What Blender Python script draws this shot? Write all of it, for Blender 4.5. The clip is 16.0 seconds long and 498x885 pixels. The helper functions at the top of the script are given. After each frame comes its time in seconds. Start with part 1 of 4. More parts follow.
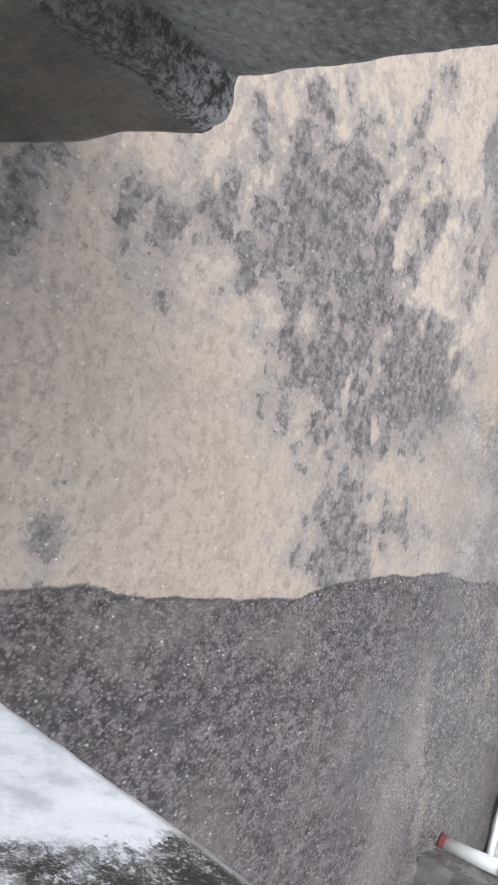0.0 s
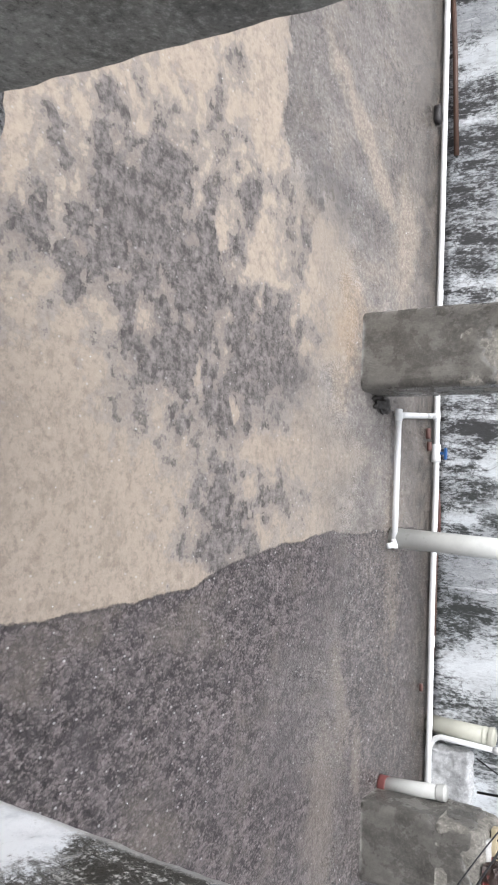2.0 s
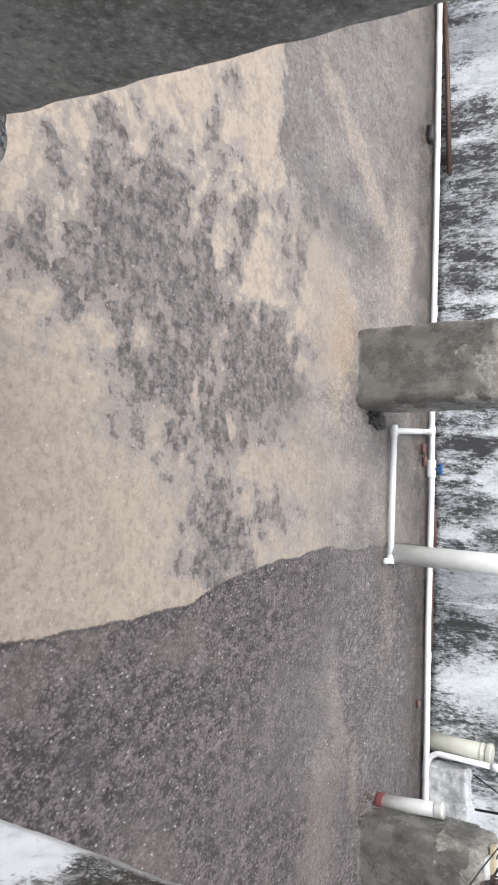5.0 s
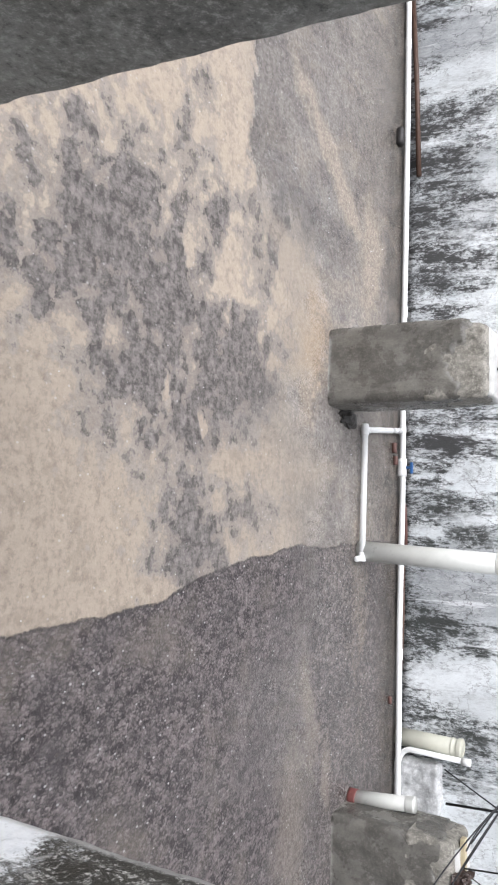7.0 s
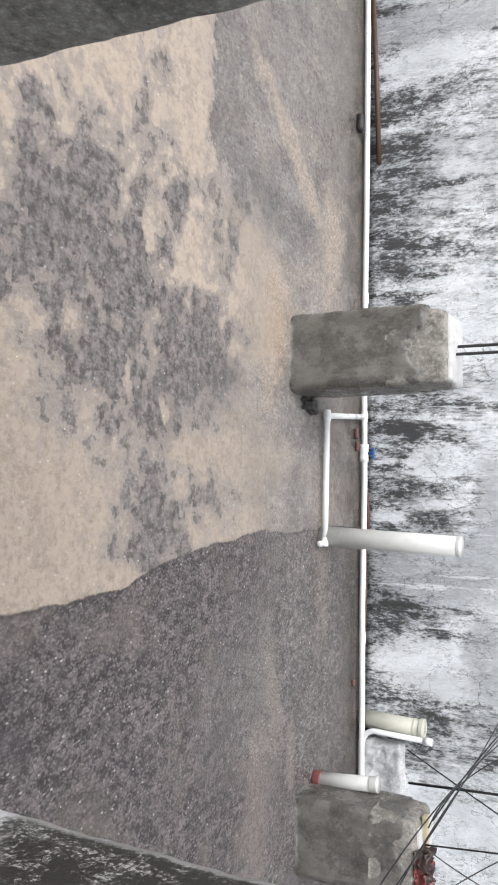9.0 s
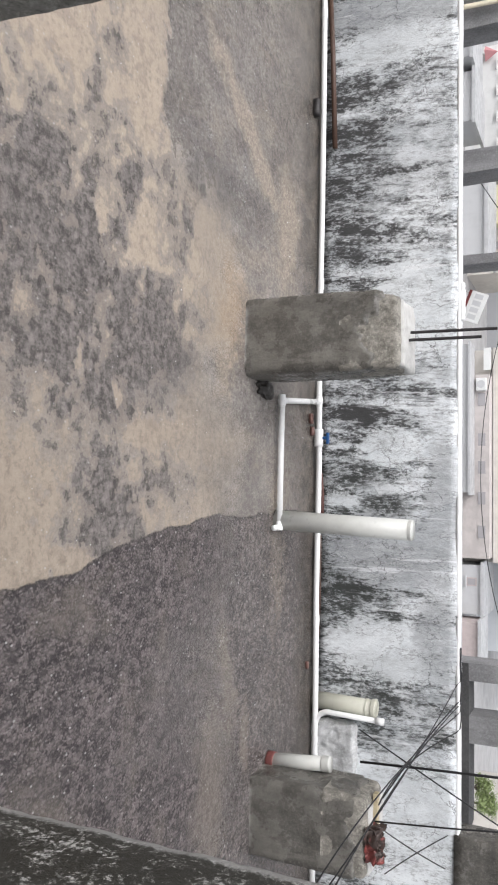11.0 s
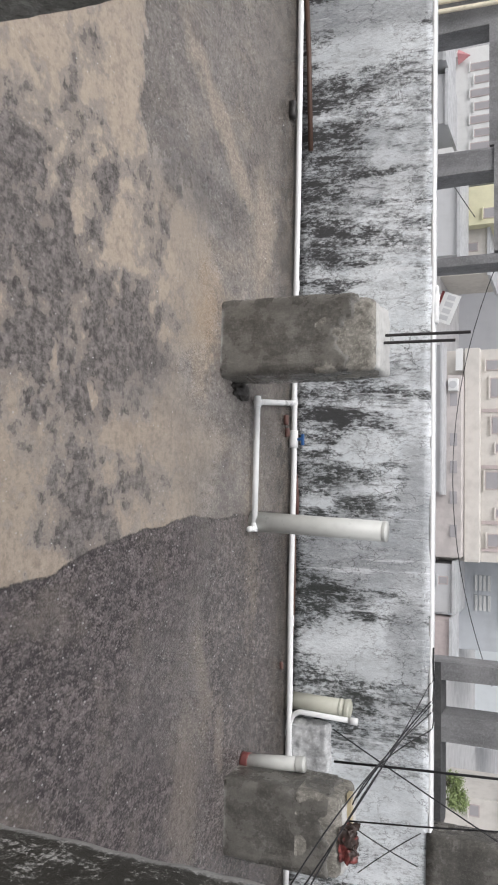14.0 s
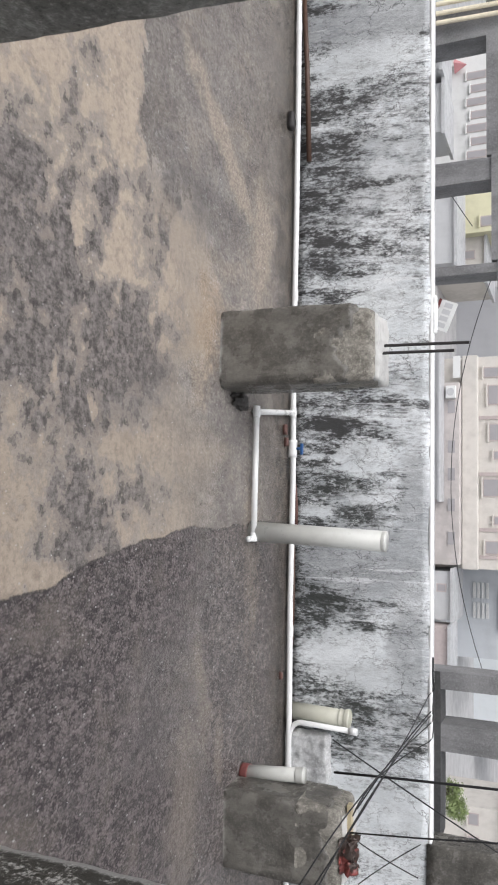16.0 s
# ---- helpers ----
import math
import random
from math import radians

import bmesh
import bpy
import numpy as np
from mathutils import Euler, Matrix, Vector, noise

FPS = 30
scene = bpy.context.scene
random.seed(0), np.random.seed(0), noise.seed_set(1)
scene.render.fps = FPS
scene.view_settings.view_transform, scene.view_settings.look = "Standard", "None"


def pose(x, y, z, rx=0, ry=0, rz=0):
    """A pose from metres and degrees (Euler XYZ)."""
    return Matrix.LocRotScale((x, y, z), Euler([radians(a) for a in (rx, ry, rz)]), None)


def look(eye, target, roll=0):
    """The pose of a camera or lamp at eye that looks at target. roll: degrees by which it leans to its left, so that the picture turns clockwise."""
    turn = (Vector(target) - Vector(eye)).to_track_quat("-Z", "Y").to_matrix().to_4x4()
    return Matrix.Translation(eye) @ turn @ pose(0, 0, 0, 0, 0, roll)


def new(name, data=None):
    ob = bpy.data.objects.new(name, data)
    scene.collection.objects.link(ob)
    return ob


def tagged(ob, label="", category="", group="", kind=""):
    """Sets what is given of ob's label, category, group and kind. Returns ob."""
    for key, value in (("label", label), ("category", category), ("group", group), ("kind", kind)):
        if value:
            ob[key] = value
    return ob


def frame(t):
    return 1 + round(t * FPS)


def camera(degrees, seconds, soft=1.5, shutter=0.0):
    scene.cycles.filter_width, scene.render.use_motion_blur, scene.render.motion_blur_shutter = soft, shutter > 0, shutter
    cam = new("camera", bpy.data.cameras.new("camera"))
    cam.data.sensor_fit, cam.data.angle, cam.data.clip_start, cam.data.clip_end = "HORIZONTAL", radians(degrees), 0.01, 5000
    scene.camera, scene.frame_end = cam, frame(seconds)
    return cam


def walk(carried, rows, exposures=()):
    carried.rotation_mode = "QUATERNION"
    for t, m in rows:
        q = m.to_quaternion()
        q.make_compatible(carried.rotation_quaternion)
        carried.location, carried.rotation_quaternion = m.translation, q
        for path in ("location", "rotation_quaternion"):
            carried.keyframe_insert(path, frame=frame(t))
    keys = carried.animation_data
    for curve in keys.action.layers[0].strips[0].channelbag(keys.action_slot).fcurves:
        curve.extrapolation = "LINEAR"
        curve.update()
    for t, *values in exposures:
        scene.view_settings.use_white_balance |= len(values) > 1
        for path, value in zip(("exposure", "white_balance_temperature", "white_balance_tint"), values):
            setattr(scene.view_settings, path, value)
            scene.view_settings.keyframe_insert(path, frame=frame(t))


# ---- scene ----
cam = camera(35.6, 16.0, soft=2.0)
PATH = [
    (0, (0.435, 0.194, 1.44), (0.324, 1.692, 0.119), 101.9),
    (0.5, (0.436, 0.205, 1.458), (0.345, 1.777, 0.224), 97.5),
    (1, (0.435, 0.209, 1.496), (0.318, 1.853, 0.363), 92.9),
    (1.5, (0.443, 0.212, 1.507), (0.32, 1.893, 0.431), 90.6),
    (2, (0.433, 0.204, 1.511), (0.298, 1.879, 0.428), 89.9),
    (2.5, (0.424, 0.203, 1.508), (0.276, 1.875, 0.42), 89.7),
    (3, (0.425, 0.204, 1.508), (0.27, 1.876, 0.422), 89.5),
    (3.5, (0.431, 0.206, 1.505), (0.268, 1.879, 0.421), 89.3),
    (4, (0.43, 0.201, 1.507), (0.263, 1.876, 0.427), 89.2),
    (6.5, (0.44, 0.186, 1.519), (0.25, 1.883, 0.478), 88.7),
    (7, (0.447, 0.184, 1.527), (0.264, 1.898, 0.512), 88.8),
    (7.5, (0.456, 0.188, 1.529), (0.278, 1.913, 0.533), 88.9),
    (8, (0.457, 0.186, 1.532), (0.286, 1.923, 0.555), 88.9),
    (8.5, (0.458, 0.187, 1.532), (0.297, 1.938, 0.579), 88.9),
    (11, (0.466, 0.193, 1.548), (0.343, 2.005, 0.71), 89.5),
    (11.5, (0.441, 0.197, 1.548), (0.341, 2.029, 0.752), 90.0),
    (12, (0.46, 0.185, 1.549), (0.351, 2.021, 0.764), 89.8),
    (12.5, (0.46, 0.187, 1.542), (0.349, 2.023, 0.758), 89.8),
    (13, (0.463, 0.188, 1.556), (0.347, 2.023, 0.77), 89.8),
    (13.5, (0.462, 0.186, 1.546), (0.341, 2.023, 0.766), 89.7),
    (14, (0.455, 0.186, 1.542), (0.333, 2.025, 0.766), 89.7),
    (14.5, (0.452, 0.192, 1.537), (0.332, 2.033, 0.764), 89.6),
    (15, (0.455, 0.195, 1.54), (0.329, 2.035, 0.765), 89.5),
    (15.5, (0.434, 0.19, 1.542), (0.309, 2.03, 0.768), 89.5),
    (16, (0.442, 0.181, 1.536), (0.301, 2.022, 0.765), 89.4),
]
walk(cam, [(t, look(eye, target, roll)) for t, eye, target, roll in PATH],
     [(0.0, 0.49, 6020, 12), (1.5, 0.40, 6240, 12), (6.5, 0.41, 6270, 12), (8.5, 0.33, 6300, 12), (11.0, 0.04, 6450, 12), (11.5, -0.36, 6450, 12), (12.0, -0.55, 6450, 12),
      (12.5, -0.24, 6450, 12), (14.5, -0.22, 6450, 12), (16.0, -0.11, 6430, 12)])

# ---- world, sun, exposure ----
world = bpy.data.worlds.new("world")
scene.world = world
world.use_nodes = True
_n, _l = world.node_tree.nodes, world.node_tree.links
sky = _n.new("ShaderNodeTexSky")
sky.sky_type, sky.sun_disc = "NISHITA", False
sky.sun_elevation, sky.sun_rotation = radians(55), radians(223)
sky.air_density, sky.dust_density, sky.ozone_density = 1.0, 6.0, 1.0
grey = _n.new("ShaderNodeHueSaturation")
grey.inputs["Saturation"].default_value = 0.19
_l.new(sky.outputs[0], grey.inputs["Color"])
_l.new(grey.outputs[0], _n["Background"].inputs[0])
_n["Background"].inputs[1].default_value = 0.18

sun = new("sun", bpy.data.lights.new("sun", "SUN"))
sun.data.energy, sun.data.angle, sun.data.color = 1.15, radians(80), (0.99, 0.98, 1.0)
sun.matrix_world = look((-2.5, 0.3, 5.4), (0, 3.0, 0))


# ---- materials ----
class Nodes:
    """Short calls for a material's node tree."""

    def __init__(self, name):
        self.mat = bpy.data.materials.new(name)
        self.mat.use_nodes = True
        self.t = self.mat.node_tree
        self.b = self.t.nodes["Principled BSDF"]
        self.pos = self.t.nodes.new("ShaderNodeTexCoord").outputs["Object"]

    def put(self, value, socket):
        if isinstance(value, bpy.types.NodeSocket):
            self.t.links.new(value, socket)
        else:
            socket.default_value = value

    def map(self, scale=(1, 1, 1), loc=(0, 0, 0), rot=0.0, kind="POINT", src=None):
        m = self.t.nodes.new("ShaderNodeMapping")
        m.vector_type = kind
        m.inputs["Location"].default_value = loc
        m.inputs["Rotation"].default_value = (0, 0, radians(rot))
        m.inputs["Scale"].default_value = scale
        self.t.links.new(src or self.pos, m.inputs["Vector"])
        return m.outputs[0]

    def noise(self, scale, detail=6.0, rough=0.6, src=None, out="Fac"):
        n = self.t.nodes.new("ShaderNodeTexNoise")
        n.inputs["Scale"].default_value, n.inputs["Detail"].default_value = scale, detail
        n.inputs["Roughness"].default_value = rough
        self.t.links.new(src or self.pos, n.inputs["Vector"])
        return n.outputs[out]

    def vor(self, scale, src=None, out="Distance"):
        n = self.t.nodes.new("ShaderNodeTexVoronoi")
        n.inputs["Scale"].default_value = scale
        self.t.links.new(src or self.pos, n.inputs["Vector"])
        return n.outputs[out]

    def math(self, op, a, b=0.0):
        n = self.t.nodes.new("ShaderNodeMath")
        n.operation = op
        self.put(a, n.inputs[0]), self.put(b, n.inputs[1])
        return n.outputs[0]

    def vmath(self, op, a, b=(0, 0, 0), scale=None):
        n = self.t.nodes.new("ShaderNodeVectorMath")
        n.operation = op
        self.put(a, n.inputs[0])
        if op not in ("LENGTH", "SCALE"):
            self.put(b, n.inputs[1])
        if scale is not None:
            n.inputs["Scale"].default_value = scale
        return n.outputs["Value" if op == "LENGTH" else "Vector"]

    def step(self, v, lo, hi, a=0.0, b=1.0):
        n = self.t.nodes.new("ShaderNodeMapRange")
        n.interpolation_type = "SMOOTHSTEP"
        self.put(v, n.inputs[0])
        for i, x in enumerate((lo, hi, a, b)):
            n.inputs[i + 1].default_value = x
        return n.outputs[0]

    def mix(self, f, a, b):
        n = self.t.nodes.new("ShaderNodeMix")
        n.data_type = "RGBA"
        self.put(f, n.inputs["Factor"])
        for v, s in ((a, n.inputs[6]), (b, n.inputs[7])):
            self.put((*v, 1) if isinstance(v, tuple) else v, s)
        return n.outputs[2]

    def times(self, color, value):
        n = self.t.nodes.new("ShaderNodeMix")
        n.data_type, n.blend_type = "RGBA", "MULTIPLY"
        n.inputs["Factor"].default_value = 1.0
        self.put(color, n.inputs[6]), self.put(value, n.inputs[7])
        return n.outputs[2]

    def xyz(self, src=None):
        n = self.t.nodes.new("ShaderNodeSeparateXYZ")
        self.t.links.new(src or self.pos, n.inputs[0])
        return n.outputs

    def bump(self, h, strength, dist, below=None):
        n = self.t.nodes.new("ShaderNodeBump")
        n.inputs["Strength"].default_value, n.inputs["Distance"].default_value = strength, dist
        self.t.links.new(h, n.inputs["Height"])
        if below:
            self.t.links.new(below, n.inputs["Normal"])
        return n.outputs[0]

    def done(self, color, rough=0.6, normal=None, metal=0.0, spec=0.5):
        self.put((*color, 1) if isinstance(color, tuple) else color, self.b.inputs["Base Color"])
        self.put(rough, self.b.inputs["Roughness"])
        self.b.inputs["Metallic"].default_value = metal
        self.b.inputs["Specular IOR Level"].default_value = spec
        if normal:
            self.t.links.new(normal, self.b.inputs["Normal"])
        return self.mat


def floor_material():
    """Wet cement terrace: tan silt film, dark bare blotches, a coarse dark half, water near the parapet."""
    m = Nodes("wet_terrace_cement")
    warp = m.vmath("SCALE", m.vmath("SUBTRACT", m.noise(5.0, 3, 0.6, out="Color"), (0.5, 0.5, 0.5)), scale=0.20)
    warp2 = m.vmath("SCALE", m.vmath("SUBTRACT", m.noise(19, 3, 0.6, out="Color"), (0.5, 0.5, 0.5)), scale=0.10)
    p = m.vmath("ADD", m.vmath("ADD", m.pos, warp), warp2)
    s = m.xyz()
    q = m.xyz(p)
    mid = m.noise(10, 6, 0.64)
    fine = m.noise(60, 6, 0.75, m.map((1.0, 0.7, 1.0)))
    grain = m.noise(150, 4, 0.7)
    speck = m.noise(38, 7, 0.78)
    blob = m.noise(24, 5, 0.65, m.map((0.8, 1.0, 1.0), loc=(2, 7, 0)))

    def spread(spots):
        """1 in the middle of a spot, 0 at its rim, below 0 outside."""
        best = None
        for x, y, rx, ry in spots:
            d = m.math("SUBTRACT", 1.0, m.vmath("LENGTH", m.map((rx, ry, 1), (x, y, 0), 0, "TEXTURE", p)))
            best = d if best is None else m.math("MAXIMUM", best, d)
        return m.math("MAXIMUM", best, -1.2)

    # bare patches: the silt is washed off
    bare_at = spread([
        (-0.36, 1.84, 0.32, 0.29), (-0.29, 2.19, 0.26, 0.33), (-0.09, 2.60, 0.32, 0.38), (0.00, 2.07, 0.16, 0.28),
        (0.12, 2.38, 0.18, 0.23), (0.20, 2.12, 0.10, 0.06), (0.58, 2.40, 0.22, 0.25), (0.40, 2.34, 0.11, 0.09),
        (-0.56, 2.02, 0.16, 0.16), (-0.67, 2.48, 0.14, 0.10), (-0.72, 2.94, 0.22, 0.12), (-0.24, 1.47, 0.11, 0.10),
        (-0.17, 1.65, 0.12, 0.08), (0.02, 0.97, 0.16, 0.06), (-0.12, 1.24, 0.09, 0.04)])
    # patches where only a thin grey film of silt is left
    thin_at = spread([
        (-0.60, 2.02, 0.28, 0.32), (-0.55, 2.30, 0.26, 0.28), (-1.08, 2.36, 0.14, 0.12), (-0.60, 2.80, 0.28, 0.18),
        (-0.90, 3.24, 0.24, 0.42), (0.42, 2.78, 0.20, 0.34), (0.16, 1.86, 0.16, 0.16), (0.20, 2.24, 0.30, 0.30),
        (-0.06, 1.00, 0.24, 0.09), (0.66, 1.24, 0.10, 0.08),
        (0.42, 2.36, 0.32, 0.22), (-0.12, 1.34, 0.26, 0.24), (-0.66, 1.76, 0.17, 0.14), (-0.80, 2.26, 0.20, 0.18),
        (-0.82, 2.70, 0.14, 0.14), (-0.46, 1.55, 0.12, 0.12)])
    # tongues of clean silt between them
    silt_at = spread([
        (-0.44, 2.57, 0.14, 0.12), (-0.50, 2.32, 0.11, 0.06), (-0.61, 3.01, 0.17, 0.08), (0.12, 2.44, 0.06, 0.03),
        (0.04, 2.21, 0.06, 0.03), (-1.04, 2.56, 0.34, 0.14), (-0.95, 2.12, 0.12, 0.12), (0.21, 3.02, 0.22, 0.22),
        (0.27, 2.66, 0.08, 0.2), (0.71, 2.14, 0.06, 0.3)])
    torn = m.math("ADD", m.math("MULTIPLY", m.math("SUBTRACT", mid, 0.5), 4.0), m.math("MULTIPLY", m.math("SUBTRACT", fine, 0.5), 0.9))
    washed = m.math("ADD", m.math("SUBTRACT", bare_at, m.math("MULTIPLY", m.math("MAXIMUM", silt_at, 0.0), 1.6)), torn)
    dark = m.step(washed, 0.17, 0.31)
    haze = m.math("MAXIMUM", m.step(washed, -0.34, -0.02), m.step(m.math("ADD", m.math("SUBTRACT", thin_at, m.math("MAXIMUM", silt_at, 0.0)), m.math("MULTIPLY", torn, 1.3)), 0.0, 0.40, 0.0, 0.85))
    worn_film = m.math("ADD", m.math("SUBTRACT", thin_at, m.math("MAXIMUM", silt_at, 0.0)), m.math("MULTIPLY", torn, 1.5))
    dark = m.math("MAXIMUM", dark, m.step(worn_film, 0.72, 0.92, 0.0, 0.9))
    loose = m.step(m.math("ADD", m.math("MULTIPLY", mid, 0.6), m.math("MULTIPLY", speck, 0.5)), 0.52, 0.62, 0.0, 0.50)
    near = m.step(m.math("ADD", s[1], m.math("MULTIPLY", torn, 0.3)), 1.55, 1.0)
    dark = m.math("MAXIMUM", dark, m.math("MULTIPLY", m.step(m.math("ADD", m.math("MULTIPLY", blob, 0.6), m.math("MULTIPLY", speck, 0.4)), 0.49, 0.58), m.math("MULTIPLY", near, 0.42)))
    haze = m.math("MAXIMUM", haze, m.math("MULTIPLY", near, 0.15))

    # tan silt: clean by the long side, gritty and browner towards the coarse half
    gritty = m.step(m.math("ADD", s[0], m.math("MULTIPLY", torn, 0.15)), -0.55, 0.25)
    tan = m.mix(m.noise(5, 6, 0.6), (0.380, 0.314, 0.246), (0.440, 0.372, 0.300))
    tan = m.mix(m.math("MULTIPLY", gritty, 0.55), tan, (0.295, 0.247, 0.200))
    tan = m.mix(m.step(m.math("ADD", m.math("MULTIPLY", speck, 0.65), m.math("MULTIPLY", blob, 0.35)), 0.48, 0.62, 0.0, 0.60), tan, m.mix(gritty, (0.27, 0.235, 0.20), (0.175, 0.150, 0.128)))
    tan = m.mix(loose, tan, (0.225, 0.186, 0.150))
    tan = m.mix(m.step(fine, 0.45, 0.30, 0.0, 0.45), tan, (0.23, 0.195, 0.165))
    tan = m.mix(m.step(grain, 0.50, 0.75, 0.0, 0.30), tan, (0.24, 0.21, 0.185))
    film = m.mix(m.step(m.math("ADD", m.math("MULTIPLY", mid, 0.5), m.math("MULTIPLY", fine, 0.5)), 0.40, 0.60), (0.172, 0.153, 0.138), (0.312, 0.278, 0.245))
    bare = m.mix(m.step(m.math("ADD", m.math("MULTIPLY", fine, 0.45), m.math("MULTIPLY", blob, 0.55)), 0.40, 0.59), (0.036, 0.032, 0.030), (0.196, 0.177, 0.167))
    bare = m.mix(m.step(speck, 0.55, 0.66, 0.0, 0.5), bare, (0.040, 0.037, 0.037))
    bare = m.mix(m.step(speck, 0.42, 0.32, 0.0, 0.45), bare, (0.27, 0.245, 0.228))
    cover = m.mix(m.math("MULTIPLY", dark, 0.9), m.mix(m.math("MULTIPLY", haze, 0.85), tan, film), bare)

    # the coarse dark half to the side
    edge = m.math("SUBTRACT", s[0], m.step(s[1], 1.8, 3.1, 0.775, 0.575))
    edge = m.math("ADD", edge, m.math("MULTIPLY", m.math("SUBTRACT", m.noise(2.2, 3, 0.5), 0.5), 0.13))
    edge = m.math("ADD", edge, m.math("MULTIPLY", m.math("SUBTRACT", fine, 0.5), 0.03))
    coarse = m.step(edge, -0.004, 0.006)
    # shadow line below the raised silt edge, drawn as dark colour
    rim = m.math("MULTIPLY", m.step(edge, -0.004, 0.002), m.step(edge, 0.016, 0.003))
    tilt = m.vmath("ADD", m.map((1.0, 0.72, 1.0), rot=32), m.vmath("SCALE", m.noise(45, 3, 0.6, out="Color"), scale=0.022))
    clod = m.noise(44, 7, 0.8, tilt)
    stone = m.step(m.vor(105, tilt), 0.75, 0.05)
    cell = m.xyz(m.vor(105, tilt, "Color"))[0]
    heap = m.noise(27, 5, 0.7, tilt)
    # shading of the grit put into the colour: dark hollows, pale tops
    pit_shade = m.step(m.math("ADD", m.math("ADD", m.math("MULTIPLY", clod, 0.50), m.math("MULTIPLY", heap, 0.40)), m.math("MULTIPLY", stone, 0.12)), 0.40, 0.58)
    rough_c = m.mix(pit_shade, (0.028, 0.023, 0.023), (0.238, 0.205, 0.200))
    wear_light_tone = m.noise(2.6, 6, 0.66, m.map(loc=(1.3, 0.4, 0)))
    rough_c = m.mix(m.step(wear_light_tone, 0.50, 0.66, 0, 0.55), rough_c, (0.205, 0.178, 0.150))
    rough_c = m.mix(m.step(wear_light_tone, 0.46, 0.34, 0, 0.45), rough_c, (0.085, 0.072, 0.076))
    rough_c = m.mix(m.math("MULTIPLY", m.step(cell, 0.60, 1.0, 0.0, 0.5), stone), rough_c, (0.33, 0.305, 0.295))
    rough_c = m.mix(m.step(cell, 0.40, 0.10, 0.0, 0.25), rough_c, (0.045, 0.038, 0.038))
    rough_c = m.mix(m.math("MULTIPLY", rim, 0.65), rough_c, (0.045, 0.040, 0.037))
    rough_c = m.mix(m.step(m.noise(7, 5, 0.65), 0.42, 0.62, 0.0, 0.30), rough_c, (0.080, 0.072, 0.072))
    # small pale specks, stronger over the coarse half
    flake = m.map((1.0, 0.7, 1.0), rot=20)
    chip = m.math("MULTIPLY", m.step(m.vor(55, flake), 0.26, 0.14), m.step(m.xyz(m.vor(55, flake, "Color"))[1], 0.86, 0.90))
    # the strip by the parapet stays under a film of dirty water; beyond the long side it starts at a straight pour line
    band = m.math("MULTIPLY", m.step(m.math("ADD", q[1], m.math("MULTIPLY", torn, 0.03)), 2.68, 2.74), m.step(m.math("ADD", q[0], m.math("MULTIPLY", torn, 0.15)), -0.72, -0.98))
    wet = m.step(m.math("ADD", s[1], m.math("MULTIPLY", m.math("SUBTRACT", m.noise(1.6, 4, 0.6, m.map((1, 0.35, 1))), 0.5), 2.2)), 2.6, 3.5)
    calm = m.math("SUBTRACT", 1.0, m.math("MULTIPLY", wet, 0.35))
    wet = m.math("MAXIMUM", wet, band)
    pool = m.mix(m.step(m.noise(5, 7, 0.72, m.map((1, 0.6, 1))), 0.34, 0.68), (0.100, 0.093, 0.090), (0.295, 0.273, 0.254))
    pool = m.mix(m.step(fine, 0.4, 0.7, 0.0, 0.4), pool, (0.12, 0.112, 0.107))
    pool = m.mix(m.step(speck, 0.49, 0.62, 0.0, 0.55), pool, (0.085, 0.079, 0.078))
    pool = m.mix(m.step(speck, 0.44, 0.33, 0.0, 0.5), pool, (0.32, 0.295, 0.272))
    pool = m.mix(m.step(s[1], 3.5, 4.2, 0.0, 0.42), pool, (0.100, 0.088, 0.078))
    silt = m.math("MULTIPLY", m.step(m.noise(3.4, 6, 0.7, m.map((1, 0.55, 1), loc=(4, 2, 0))), 0.50, 0.66, 0.0, 0.5), m.step(s[1], 2.6, 3.4))
    pool = m.mix(m.math("MULTIPLY", band, 0.35), pool, (0.120, 0.112, 0.108))
    pool = m.mix(silt, pool, (0.285, 0.245, 0.203))
    # long washed streaks of silt in that water: x, y, half widths, turn
    streaks = None
    for x, y, rx, ry, turn in ((-1.24, 3.50, 0.075, 0.55, -36), (-0.90, 3.98, 0.32, 0.16, 0), (-0.62, 3.20, 0.08, 0.34, -20), (-0.32, 3.26, 0.34, 0.12, 0),
                               (0.75, 3.92, 0.40, 0.10, 0), (1.30, 3.36, 0.26, 0.07, 12), (1.62, 3.55, 0.16, 0.07, 10), (1.75, 3.20, 0.30, 0.12, 0)):
        d = m.vmath("LENGTH", m.map((rx, ry, 1), (x, y, 0), turn, "TEXTURE", p))
        d = m.step(m.math("ADD", d, m.math("MULTIPLY", torn, 0.45)), 1.5, 0.5)
        streaks = d if streaks is None else m.math("MAXIMUM", streaks, d)
    gutter = m.step(m.math("ADD", s[1], m.math("MULTIPLY", torn, 0.05)), 4.10, 4.36, 0.0, 0.72)
    rust = m.step(m.math("ADD", m.vmath("LENGTH", m.map((0.20, 0.15, 1), (-0.38, 3.34, 0), 0, "TEXTURE", p)), m.math("MULTIPLY", torn, 0.5)), 1.5, 0.3, 0.0, 0.7)
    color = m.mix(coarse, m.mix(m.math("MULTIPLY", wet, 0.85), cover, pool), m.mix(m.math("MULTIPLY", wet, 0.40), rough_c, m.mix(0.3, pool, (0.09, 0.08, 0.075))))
    color = m.mix(m.math("MULTIPLY", streaks, m.math("SUBTRACT", 0.80, m.math("MULTIPLY", coarse, 0.50))), color, (0.325, 0.276, 0.226))
    color = m.mix(m.math("MULTIPLY", rust, m.math("SUBTRACT", 1.0, coarse)), color, (0.33, 0.255, 0.185))
